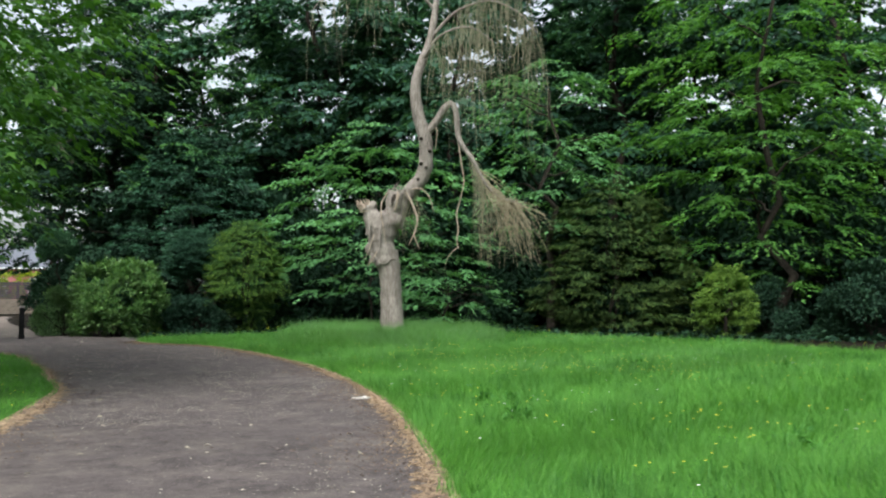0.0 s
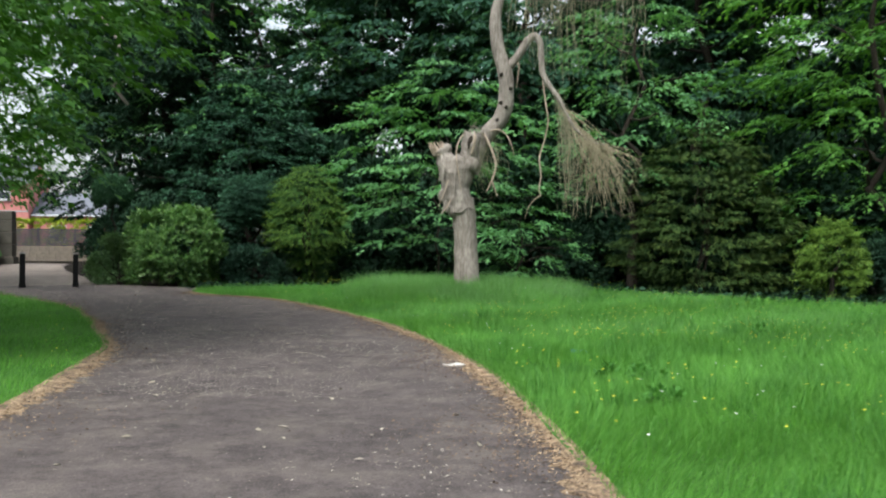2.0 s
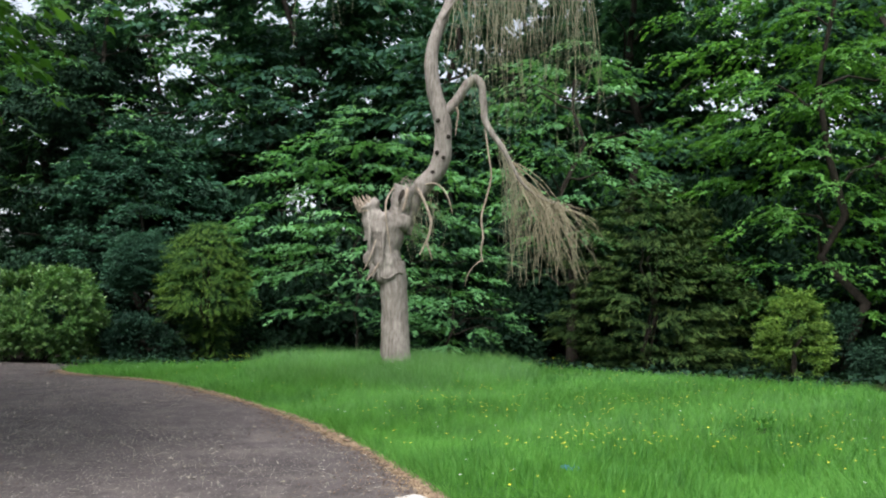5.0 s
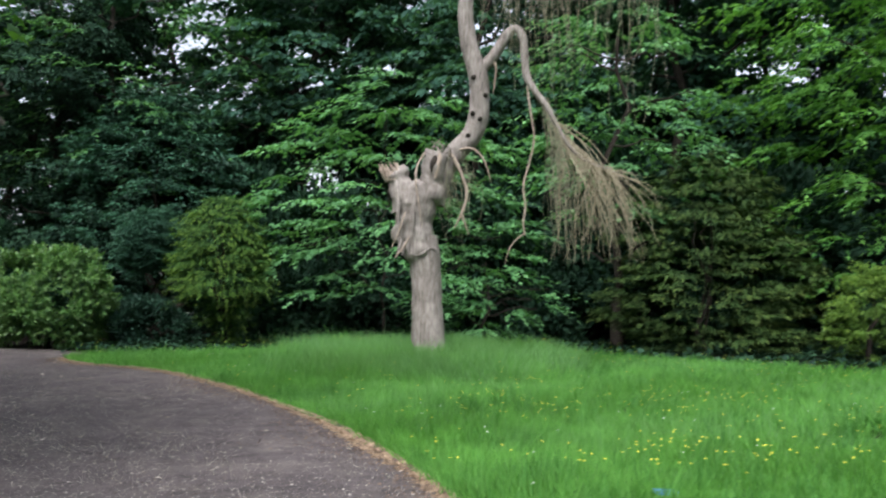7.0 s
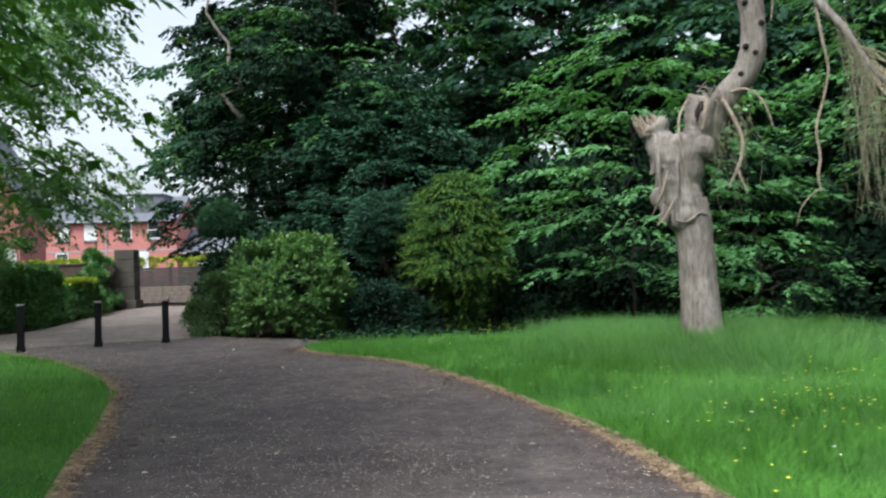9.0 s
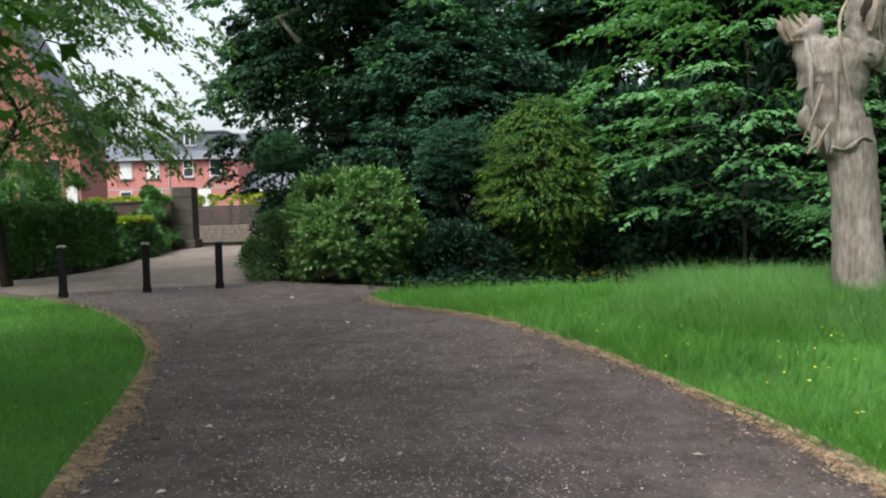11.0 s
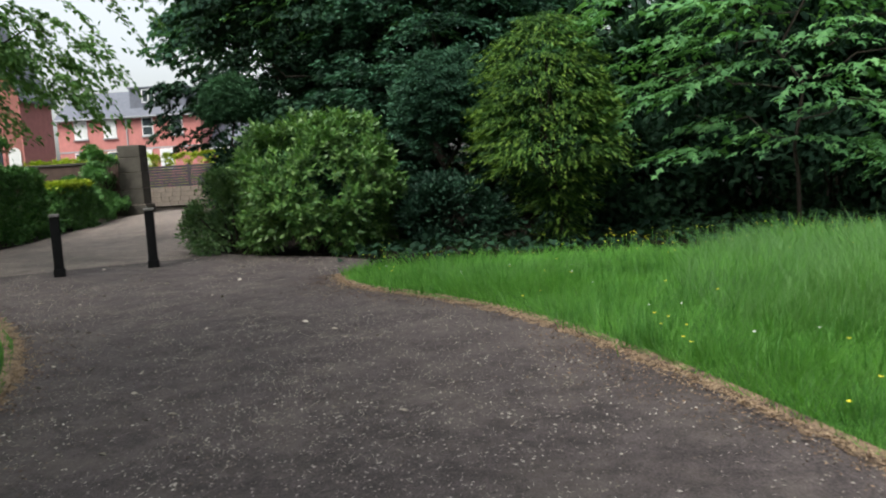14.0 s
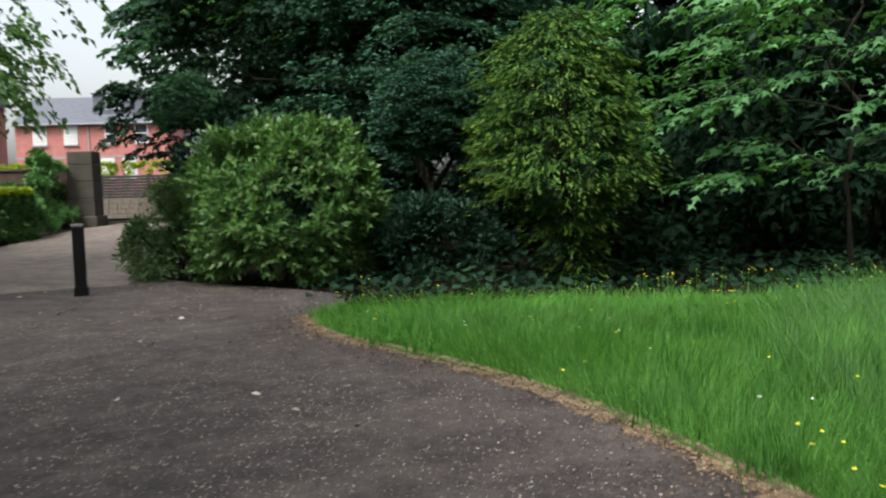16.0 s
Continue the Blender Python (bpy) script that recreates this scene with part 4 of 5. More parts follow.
    dang = [P([(-0.1, -0.3, 3.95, 0.018), (-0.23, -0.38, 3.68, 0.02), (-0.24, -0.42, 3.4, 0.017), (-0.19, -0.43, 3.06, 0.015), (-0.12, -0.43, 2.62, 0.006)], 14),
            P([(0.36, -0.12, 4.0, 0.032), (0.46, -0.2, 3.82, 0.034), (0.58, -0.22, 3.55, 0.032), (0.66, -0.22, 3.28, 0.03), (0.63, -0.22, 3.04, 0.028), (0.56, -0.22, 2.87, 0.024), (0.44, -0.22, 2.62, 0.008)], 16),
            P([(0.57, -0.22, 2.9, 0.022), (0.64, -0.22, 2.7, 0.02), (0.7, -0.2, 2.52, 0.007)], 7),
            P([(0.46, -0.1, 4.04, 0.02), (0.75, -0.2, 4.06, 0.018), (0.94, -0.25, 3.88, 0.016), (1.03, -0.28, 3.66, 0.013), (1.08, -0.28, 3.45, 0.005)], 12),
            P([(1.72, -0.2, 5.2, 0.018), (1.8, -0.25, 4.6, 0.02), (1.85, -0.25, 4.3, 0.018), (1.77, -0.25, 3.83, 0.018), (1.66, -0.25, 3.4, 0.02), (1.7, -0.25, 2.97, 0.018), (1.66, -0.25, 2.73, 0.018), (1.7, -0.25, 2.52, 0.012)], 24),
            P([(1.68, -0.25, 2.55, 0.014), (1.54, -0.25, 2.44, 0.012), (1.42, -0.25, 2.28, 0.009), (1.35, -0.25, 2.02, 0.004)], 9),
            P([(1.08, -0.05, 5.72, 0.024), (1.16, -0.1, 5.6, 0.02), (1.15, -0.12, 5.3, 0.016), (1.12, -0.12, 5.05, 0.006)], 9),
            P([(-0.42, -0.38, 2.9, 0.016), (-0.53, -0.42, 2.55, 0.014), (-0.66, -0.42, 2.25, 0.004)], 8),
            P([(-0.35, -0.36, 2.45, 0.02), (-0.5, -0.38, 2.2, 0.016), (-0.6, -0.36, 2.1, 0.006)], 7)]
    for ln in dang:
        tubes("dangling_twig", [ln], 6, RAWWOOD, t, "pale bare dangling twig")
    for k in range(4):
        q = np.array([-0.5 + 0.07 * k, -0.24, 2.3 - z0])
        e = q + np.array([rng.normal(-0.05, 0.04), -0.03, -rng.uniform(0.12, 0.25)])
        tubes("bark_shard", [np.array([(*(q + [0.05, 0.1, 0.22]), 0.05), (*q, 0.045), (*((q + e) / 2), 0.03), (*e, 0.004)])], 6, DEADBARK, t)
    for k in range(16):
        q = np.array([rng.uniform(0.0, 0.5), -0.18, rng.uniform(3.85, 4.1) - z0])
        e = q + np.array([rng.normal(0, 0.12), rng.uniform(-0.15, -0.02), rng.uniform(-0.05, 0.22)])
        tubes("snag", [np.array([(*q, 0.014), (*((q + e) / 2), 0.009), (*e, 0.003)])], 4, DEADBARK, t)

    def strands(n, origin, spread, drop, sway, r, seed):
        g = np.random.default_rng(seed)
        out = []
        for _ in range(n):
            a = np.array(origin(g), float)
            a[2] -= z0
            L = g.uniform(*drop)
            m = 9
            u = np.linspace(0, 1, m)
            off = g.normal(0, 1, 2) * spread
            cur = g.normal(0, 1, 2) * sway
            x = a[0] + off[0] * u**0.8 + cur[0] * np.sin(u * g.uniform(2, 5)) + g.normal(0, 0.012, m)
            y = a[1] + off[1] * u**0.8 + cur[1] * np.sin(u * g.uniform(2, 5))
            out.append(np.c_[x, y, a[2] - L * u, np.linspace(r, r * 0.3, m)])
        return out

    def on_fork(lo, hi):
        def f(g):
            i = g.integers(int(lo * 49), int(hi * 49))
            q = fork[i, :3] + [0, 0, z0]
            return q + g.normal(0, 0.03, 3)
        return f

    def sweep(n, lo, hi, x0, x1, z_lo, z_hi, r, seed):
        """Twigs that leave the hanging branch along its way and sweep down."""
        g = np.random.default_rng(seed)
        out = []
        for _ in range(n):
            a = fork[g.integers(int(lo * 49), int(hi * 49)), :3] + g.normal(0, 0.02, 3)
            w = g.beta(1.6, 1.3)
            e = np.array([x0 + (x1 - x0) * w, a[1] + g.normal(0, 0.35), g.uniform(z_lo, z_hi) + 0.5 * g.uniform() ** 3 - z0])
            c = np.array([a[0] + (e[0] - a[0]) * g.uniform(0.2, 1.05), (a[1] + e[1]) / 2 + g.normal(0, 0.12), a[2] - (a[2] - e[2]) * g.uniform(0.1, 0.6)])
            u = np.linspace(0, 1, 11)[:, None]
            p = (1 - u) ** 2 * a + 2 * u * (1 - u) * c + u**2 * e
            p[:, 0] += 0.05 * np.sin(u[:, 0] * g.uniform(4, 9) + g.uniform(0, 6)) + g.normal(0, 0.006, 11)
            k = r * g.uniform(0.6, 1.6)
            out.append(np.c_[p, np.linspace(k, k * 0.35, 11)])
        return out

    tubes("twig_brush", sweep(88, 0.66, 0.97, 2.15, 3.75, 1.95, 2.9, 0.0085, 71), 4, WISP, t, "dense brush of dry straw-coloured twigs")["kind"] = "stuff"
    tubes("twig_brush", sweep(34, 0.8, 1.0, 2.9, 4.2, 2.1, 3.3, 0.007, 72), 4, WISP, t, "dry straw-coloured twigs")["kind"] = "stuff"
    tubes("twig_brush", sweep(40, 0.55, 0.72, 1.95, 2.6, 1.9, 3.4, 0.005, 74), 4, GREYWISP, t, "thin grey hanging twigs")["kind"] = "stuff"
    tubes("fine_twig", strands(34, lambda g: (g.uniform(0.1, 0.8), -0.15, g.uniform(3.4, 4.1)), 0.16, (0.5, 1.4), 0.06, 0.0045, 73), 4, GREYWISP, t)["kind"] = "stuff"
    # weeping crown
    arms = [P([(1.0, 0.05, 8.0, 0.05), (1.7, 0, 8.7, 0.04), (2.5, -0.2, 8.9, 0.03), (3.3, -0.4, 8.5, 0.02), (3.7, -0.5, 8.0, 0.01)], 14),
            P([(1.1, 0.1, 8.8, 0.05), (0.4, 0, 9.5, 0.04), (-0.6, -0.1, 9.7, 0.03), (-1.5, -0.2, 9.3, 0.02), (-2.0, -0.2, 8.7, 0.01)], 14),
            P([(1.15, 0.1, 9.2, 0.05), (1.9, -0.5, 10.0, 0.035), (2.6, -1.0, 10.0, 0.025), (3.4, -1.5, 9.4, 0.012)], 12),
            P([(0.7, 0, 7.3, 0.04), (1.3, -0.3, 8.0, 0.03), (2.0, -0.6, 8.1, 0.02), (2.6, -0.7, 7.7, 0.01)], 12)]
    for a in arms:
        tubes("weeping_branch", [a], 7, DEADBARK, t)

    def on_arm(j, lo=0.3):
        a = arms[j]
        def f(g):
            return a[g.integers(int(lo * len(a)), len(a)), :3] + [0, 0, z0] + g.normal(0, 0.05, 3)
        return f

    for j, n, drop in ((0, 85, (1.0, 4.0)), (1, 45, (0.6, 2.4)), (2, 60, (1.0, 4.0)), (3, 60, (0.8, 3.0))):
        tubes("weeping_twig", strands(n, on_arm(j), 0.2, drop, 0.12, 0.0065, 80 + j), 4, GREYWISP, t, "long hanging leafless willow twigs")["kind"] = "stuff"
    return t


broken_willow()

# ---------------------------------------------------------------- street and houses
BRICK = plain("red_brick_wall", (0.46, 0.185, 0.165), 0.85, 0, 0.15, 3.0, 0.3)
HALLBRICK = plain("brown_red_brick", (0.25, 0.105, 0.085), 0.88, 0, 0.2, 3.0, 0.4)
OLDBRICK = plain("brown_brick", (0.075, 0.05, 0.04), 0.9, 0, 0.3, 4.0, 0.5)
SLATE = plain("slate_roof", (0.115, 0.125, 0.15), 0.6, 0, 0.2, 3.0, 0.4)
WHITE = plain("white_paint", (0.75, 0.76, 0.75), 0.5, 0, 0.06)
BLIND = plain("pale_blind", (0.62, 0.64, 0.62), 0.7, 0, 0.06)
STONE = plain("weathered_gate_stone", (0.062, 0.057, 0.047), 0.95, 0, 0.35, 4.0, 0.7)
WALLSTONE = plain("buff_wall_stone", (0.19, 0.16, 0.13), 0.92, 0, 0.3, 4.0, 0.6)
FENCEWOOD = plain("dark_stained_timber", (0.05, 0.045, 0.05), 0.7, 0, 0.3, 5.0, 0.3)
BLACKPAINT = plain("black_painted_timber", (0.007, 0.007, 0.0075), 0.8, 0, 0.4, 8.0, 0.2)
BLACKPAINT.node_tree.nodes["Principled BSDF"].inputs["Specular IOR Level"].default_value = 0.12
GREYTRIM = plain("grey_trim", (0.3, 0.31, 0.32), 0.6, 0, 0.1)
CONCRETE = plain("pavement_concrete", (0.36, 0.355, 0.345), 0.9, 0, 0.18, 2.0, 0.3)


def glass_mat():
    m = Mat("window_glass", rough=0.05, spec=0.6)
    m.color(m.ramp(m.noise(1.0), (0.3, (0.03, 0.04, 0.045)), (0.7, (0.06, 0.075, 0.08))))
    return m.m


GLASS = glass_mat()


def street_sheet(name, s0, s1, d0, d1, z, mat, label, category):
    bm = boxed(s0, d0, z - 0.2, s1, d1, z)
    ob = from_bm(name, bm, mat)
    ob.matrix_basis = street(0, 0, 0)
    return tagged(ob, label, category, kind="structure")


street_sheet("road", -60, 40, 33.4, 37.4, GZ - 0.07, ROAD, "grey asphalt street beyond the park gate", "road")
street_sheet("pavement_1", -60, 40, 31.4, 33.4, GZ + 0.02, CONCRETE, "grey pavement outside the park gate", "pavement")
street_sheet("pavement_2", -60, 40, 37.4, 39.0, GZ + 0.03, CONCRETE, "grey pavement below the stone wall", "pavement")


def sash_window(house, s, z, w, h, glass, y=0.0):
    fr = new("window")
    fr.parent = house
    fr.matrix_basis = pose(s, y, z)
    part("frame", boxed(-w / 2, -0.06, 0, w / 2, 0.02, h, bevel=0.01), WHITE, fr)
    part("pane", boxed(-w / 2 + 0.07, -0.075, 0.08, w / 2 - 0.07, -0.062, h * 0.48), glass, fr)
    part("pane", boxed(-w / 2 + 0.07, -0.075, h * 0.54, w / 2 - 0.07, -0.062, h - 0.07), glass, fr)
    part("sill", boxed(-w / 2 - 0.08, -0.14, -0.1, w / 2 + 0.08, 0.02, -0.002), GREYTRIM, fr)


def terrace():
    h = tagged(new("terraced_house"), "red brick terraced houses with slate roof and white windows", "house")
    h.matrix_basis = street(-28.85, 68, GZ)
    W, DP, EV, RG = 11.0, 8.0, 6.0, 8.15
    part("wall", boxed(0, 0, -0.3, W, DP, EV), BRICK, h)
    bm = bmesh.new()
    prof = [(-0.3, EV - 0.12), (DP / 2, RG), (DP + 0.3, EV - 0.12), (DP + 0.3, EV - 0.02), (DP / 2, RG + 0.16), (-0.3, EV + 0.02)]
    a = [bm.verts.new((-0.15, y, z)) for y, z in prof]
    b = [bm.verts.new((W + 0.15, y, z)) for y, z in prof]
    bm.faces.new(a), bm.faces.new(b[::-1])
    for i in range(6):
        bm.faces.new((a[i], b[i], b[(i + 1) % 6], a[(i + 1) % 6]))
    part("roof", bm, SLATE, h)
    for s in (0.0, W):
        bm = bmesh.new()
        v = [bm.verts.new((s + e, y, z)) for e in (-0.02 if s == 0 else -0.2, 0.2 if s == 0 else 0.02) for y, z in ((0, EV - 0.05), (DP, EV - 0.05), (DP / 2, RG - 0.03))]
        bm.faces.new(v[:3]), bm.faces.new(v[3:][::-1])
        for i in range(3):
            bm.faces.new((v[i], v[3 + i], v[3 + (i + 1) % 3], v[(i + 1) % 3]))
        part("gable", bm, BRICK, h)
    part("gutter", boxed(-0.15, -0.42, EV - 0.1, W + 0.15, -0.3, EV + 0.02, bevel=0.03), GREYTRIM, h)
    part("drainpipe", boxed(5.25, -0.09, 0, 5.35, -0.01, EV - 0.1, bevel=0.02), GREYTRIM, h)
    dm = new("dormer")
    dm.parent = h
    part("cheek", boxed(5.4, 1.0, EV + 0.4, 9.7, 4.0, RG + 0.05), SLATE, dm)
    part("flat_roof", boxed(5.3, 0.85, RG + 0.052, 9.8, 4.0, RG + 0.16), SLATE, dm)
    part("window_frame", boxed(6.35, 0.93, EV + 1.1, 7.35, 1.0 - 0.003, RG - 0.02), WHITE, dm)
    part("pane", boxed(6.42, 0.91, EV + 1.17, 6.81, 0.927, RG - 0.1), GLASS, dm)
    part("pane", boxed(6.89, 0.91, EV + 1.17, 7.28, 0.927, RG - 0.1), GLASS, dm)
    for s, w, g in ((1.78, 1.0, BLIND), (4.02, 1.0, BLIND), (6.92, 0.85, GLASS), (9.15, 0.95, GLASS)):
        sash_window(h, s, 4.5, w, 1.4, g)
    for s, g in ((1.7, GLASS), (4.2, GLASS), (6.6, BLIND), (8.2, BLIND)):
        sash_window(h, s, 1.9, 1.0, 1.55, g)
    part("lintel_band", boxed(0, -0.03, 3.5, W, -0.001, 3.62), GREYTRIM, h)
    return h


terrace()


def low_house():
    h = tagged(new("low_house"), "low red brick house with a grey slate roof", "house")
    h.matrix_basis = street(-17.7, 69, GZ)
    W, DP, EV, RG = 11.0, 8.0, 3.3, 5.3
    part("wall", boxed(0, 0, -0.3, W, DP, EV), BRICK, h)
    bm = bmesh.new()
    a = [bm.verts.new((-0.1, y, z)) for y, z in ((-0.3, EV - 0.1), (DP / 2, RG), (DP + 0.3, EV - 0.1), (DP + 0.3, EV), (DP / 2, RG + 0.15), (-0.3, EV))]
    b = [bm.verts.new((W + 0.1, v.co.y, v.co.z)) for v in a]
    bm.faces.new(a), bm.faces.new(b[::-1])
    for i in range(6):
        bm.faces.new((a[i], b[i], b[(i + 1) % 6], a[(i + 1) % 6]))
    part("roof", bm, SLATE, h)
    part("gutter", boxed(-0.1, -0.42, EV - 0.1, W + 0.1, -0.31, EV + 0.01, bevel=0.03), WHITE, h)
    for s in (2.0, 5.0, 8.5):
        sash_window(h, s, 1.0, 1.3, 1.4, GLASS)


low_house()


def arch_panel(bm, x, z, w, h, y0, y1):
    """A round-headed panel between two depths."""
    rim = [(x - w / 2, z), (x + w / 2, z)] + [(x + w / 2 * math.cos(a), z + h - w / 2 + w / 2 * math.sin(a)) for a in np.linspace(0, math.pi, 9)]
    a = [bm.verts.new((p, y0, q)) for p, q in rim]
    b = [bm.verts.new((p, y1, q)) for p, q in rim]
    bm.faces.new(a), bm.faces.new(b[::-1])
    for i in range(len(rim)):
        k = (i + 1) % len(rim)
        bm.faces.new((a[i], b[i], b[k], a[k]))
    return bm


def brick_hall():
    h = tagged(new("brick_hall"), "brown brick hall with a steep gable and round-arched windows", "building")
    h.matrix_basis = street(-28.0, 45, GZ)
    W, DP, EV, RG = 7.3, 3.6, 5.9, 12.4
    bm = bmesh.new()
    prof = [(0, -0.3), (W, -0.3), (W, EV), (W / 2, RG), (0, EV)]
    a = [bm.verts.new((x, 0, z)) for x, z in prof]
    b = [bm.verts.new((x, DP, z)) for x, z in prof]
    bm.faces.new(a), bm.faces.new(b[::-1])
    for i in range(5):
        bm.faces.new((a[i], b[i], b[(i + 1) % 5], a[(i + 1) % 5]))
    part("wall", bm, HALLBRICK, h)
    for x1 in (-0.35, W + 0.35):
        bm = bmesh.new()
        x0, z1 = W / 2, EV - 0.5
        v = [bm.verts.new(p) for p in ((x0, -0.25, RG + 0.02), (x1, -0.25, z1 + 0.02), (x1, DP, z1 + 0.02), (x0, DP, RG + 0.02), (x0, -0.25, RG + 0.22), (x1, -0.25, z1 + 0.22), (x1, DP, z1 + 0.22), (x0, DP, RG + 0.22))]
        for q in ((0, 1, 2, 3), (4, 5, 6, 7), (0, 1, 5, 4), (1, 2, 6, 5), (2, 3, 7, 6), (3, 0, 4, 7)):
            bm.faces.new([v[i] for i in q])
        part("roof", bm, SLATE, h)
    for x in (1.4, 2.9, 4.4, 5.9):
        win = new("window")
        win.parent = h
        part("surround", arch_panel(bmesh.new(), x, 2.2, 1.05, 2.6, -0.05, -0.002), BRICK, win)
        part("pane", arch_panel(bmesh.new(), x, 2.3, 0.8, 2.35, -0.07, -0.052), GLASS, win)
        part("sill", boxed(x - 0.6, -0.15, 2.08, x + 0.6, -0.002, 2.195, bevel=0.02), GREYTRIM, win)
    part("entrance_door", arch_panel(bmesh.new(), 6.9, -0.1, 0.6, 3.3, -0.06, -0.003), BLIND, h, "pale arched entrance")
    part("side_wall", boxed(W + 0.003, 0.002, -0.3, W + 0.06, DP - 0.002, EV - 0.02), BRICK, h, "paler red brick side wall")
    return h


brick_hall()


def gate_pillar():
    g = tagged(new("gate_pillar"), "tall weathered stone gate pillar of stacked blocks", "gate pillar")
    g.matrix_basis = Matrix.Translation((-23.0, 39.6, 0.15)) @ pose(0, 0, 0, 0, 0, SYAW)
    z = -0.1
    for k, hh in enumerate((0.56, 0.56, 0.57, 0.53, 0.42)):
        w = 0.49 if k == 0 else 0.41 - 0.004 * k
        part("stone_block", boxed(-w, -w, z, w, w, z + hh - 0.014, bevel=0.025), STONE, g)
        part("mortar_joint", boxed(-w + 0.04, -w + 0.04, z + hh - 0.014, w - 0.04, w - 0.04, z + hh), WALLSTONE, g)
        z += hh
    return g


gate_pillar()
bw = from_bm("wall_1", boxed(-16, -0.15, -0.3, -0.5, 0.15, 1.95), OLDBRICK)
bw.matrix_basis = Matrix.Translation((-23.0, 39.6, 0.15)) @ pose(0, 0, 0, 0, 0, SYAW)
tagged(bw, "dark brown brick boundary wall of the park", "wall", kind="structure")
cop = from_bm("trim", boxed(-16, -0.2, 1.952, -0.5, 0.2, 2.03, bevel=0.02), STONE)
cop.matrix_basis = bw.matrix_basis
tagged(cop, "stone coping along the brick boundary wall", "coping", kind="structure")


def stone_wall():
    w = from_bm("wall_2", boxed(-48, 39.04, GZ - 0.2, 12, 39.4, GZ + 0.83), OLDBRICK)
    w.matrix_basis = street(0, 0, 0)
    tagged(w, "low buff stone wall across the street", "wall", kind="structure")
    rng = random.Random(8)
    shapes = []
    for k in range(6):
        L, H = 0.32 + 0.05 * k, 0.195
        bm = boxed(-L / 2, -0.05, 0, L / 2, 0.02, H, bevel=0.018)
        me = bpy.data.meshes.new("wall_stone")
        bm.to_mesh(me)
        bm.free()
        me.materials.append(WALLSTONE)
        shapes.append((L, me))
    for row in range(4):
        s = -18.3 + rng.uniform(0, 0.3)
        while s < -3.0:
            L, me = rng.choice(shapes)
            ob = new("wall_stone", me)
            ob.parent = w
            ob.matrix_basis = pose(s + L / 2, 39.04 - rng.uniform(0, 0.015), GZ + 0.04 + row * 0.205)
            s += L + 0.015
    return w


stone_wall()


def slat_fence():
    f = tagged(new("slat_fence"), "dark timber fence of horizontal slats on the stone wall", "fence")
    f.matrix_basis = street(-10.8, 39.22, GZ + 0.83)
    sl = boxed(-7.5, -0.03, 0, 7.5, -0.008, 0.1, bevel=0.004)
    me = bpy.data.meshes.new("slat")
    sl.to_mesh(me)
    sl.free()
    me.materials.append(FENCEWOOD)
    for k in range(8):
        ob = new("slat", me)
        ob.parent = f
        ob.matrix_basis = pose(0, 0, 0.03 + k * 0.117)
    for k in range(9):
        part("post", boxed(-7.5 + k * 1.85, -0.005, 0, -7.4 + k * 1.85, 0.09, 1.0, bevel=0.008), FENCEWOOD, f)
    return f


slat_fence()


def hedge(name, m, length, depth, h, seed, mat, n, leaf, label, topmat=None):
    """A clipped hedge: stems and leaves over a boxy, slightly uneven body."""
    rng = np.random.default_rng(seed)
    t = tagged(new(name), label, "hedge")
    t.matrix_basis = m
    tubes("stem", [limb(rng, (s, 0, 0), (s + rng.normal(0, 0.1), 0, h * 0.85), 0.03, 0.01, 5) for s in np.arange(-length / 2 + 0.2, length / 2, 0.5)], 5, BARK, t)

    def shell(n, top):
        p = rng.uniform(-1, 1, (n, 3))
        face = rng.integers(0, 5, n) if not top else np.full(n, 4)
        o = np.zeros((n, 3))
        for k, (ax, sg) in enumerate(((0, -1), (0, 1), (1, -1), (1, 1), (2, 1))):
            q = face == k
            p[q, ax] = sg * rng.uniform(0.82, 1.0, q.sum())
            o[q, ax] = sg
        p *= np.array([length / 2, depth / 2, h / 2])
        p *= 1 + 0.06 * lumpy(p, seed, 2.0)[:, None]
        p[:, 2] += h / 2
        return p, o

    p, o = shell(n, False)
    crown_part(tuft_leaves(rng, p, o, 26, 0.13, leaf, leaf * 0.45, 0.3, 0.8), mat, t, "foliage")
    # brighter leaves on the top face only: light from above put into colour
    if topmat:
        p, o = shell(n, True)
        p[:, 2] += 0.09
        crown_part(tuft_leaves(rng, p, o, 24, 0.12, leaf, leaf * 0.45, 0.4, 0.8), topmat, t, "lit_top_growth")
    return t


hedge("clipped_hedge", street(-10.8, 40.2, GZ + 0.45), 15.0, 0.7, 1.75, 91, GOLDHEDGE, 1100, 0.15, "clipped yellow-green hedge behind the fence")
hedge("clipped_hedge", pose(-20.7, 29.6, 0.12, 0, 0, 95), 4.4, 1.6, 1.75, 92, HEDGE, 1500, 0.11, "loosely clipped green hedge along the path")
hedge("golden_hedge", pose(-21.15, 33.7, 0.14, 0, 0, 98), 1.5, 1.0, 1.2, 93, HEDGE, 420, 0.1, "clipped hedge with a golden top along the path, light on the top put into its leaf colour", GOLDHEDGE)
bush("box_bush", -21.9, 35.6, 1.5, 1.4, 1.3, 94, HEDGE, 320, 36, 0.1, "round green box bush beside the gate pillar", reach=0.2)
bush("ivy_mound", -23.75, 38.7, 1.3, 0.9, 2.3, 95, HEDGE, 320, 36, 0.11, "ivy mound growing over the boundary wall", reach=0.2)
bush("garden_shrub", -23.2, 31.6, 3.2, 2.8, 2.7, 96, HEDGE, 420, 44, 0.13, "loose green shrub behind the hedge", reach=0.35)


# pale bollard tops: the reflected sky is put into the grey
CAP = plain("sky_reflecting_timber_top", (0.2, 0.19, 0.18), 0.8, 0, 0.3, 8.0, 0.3)


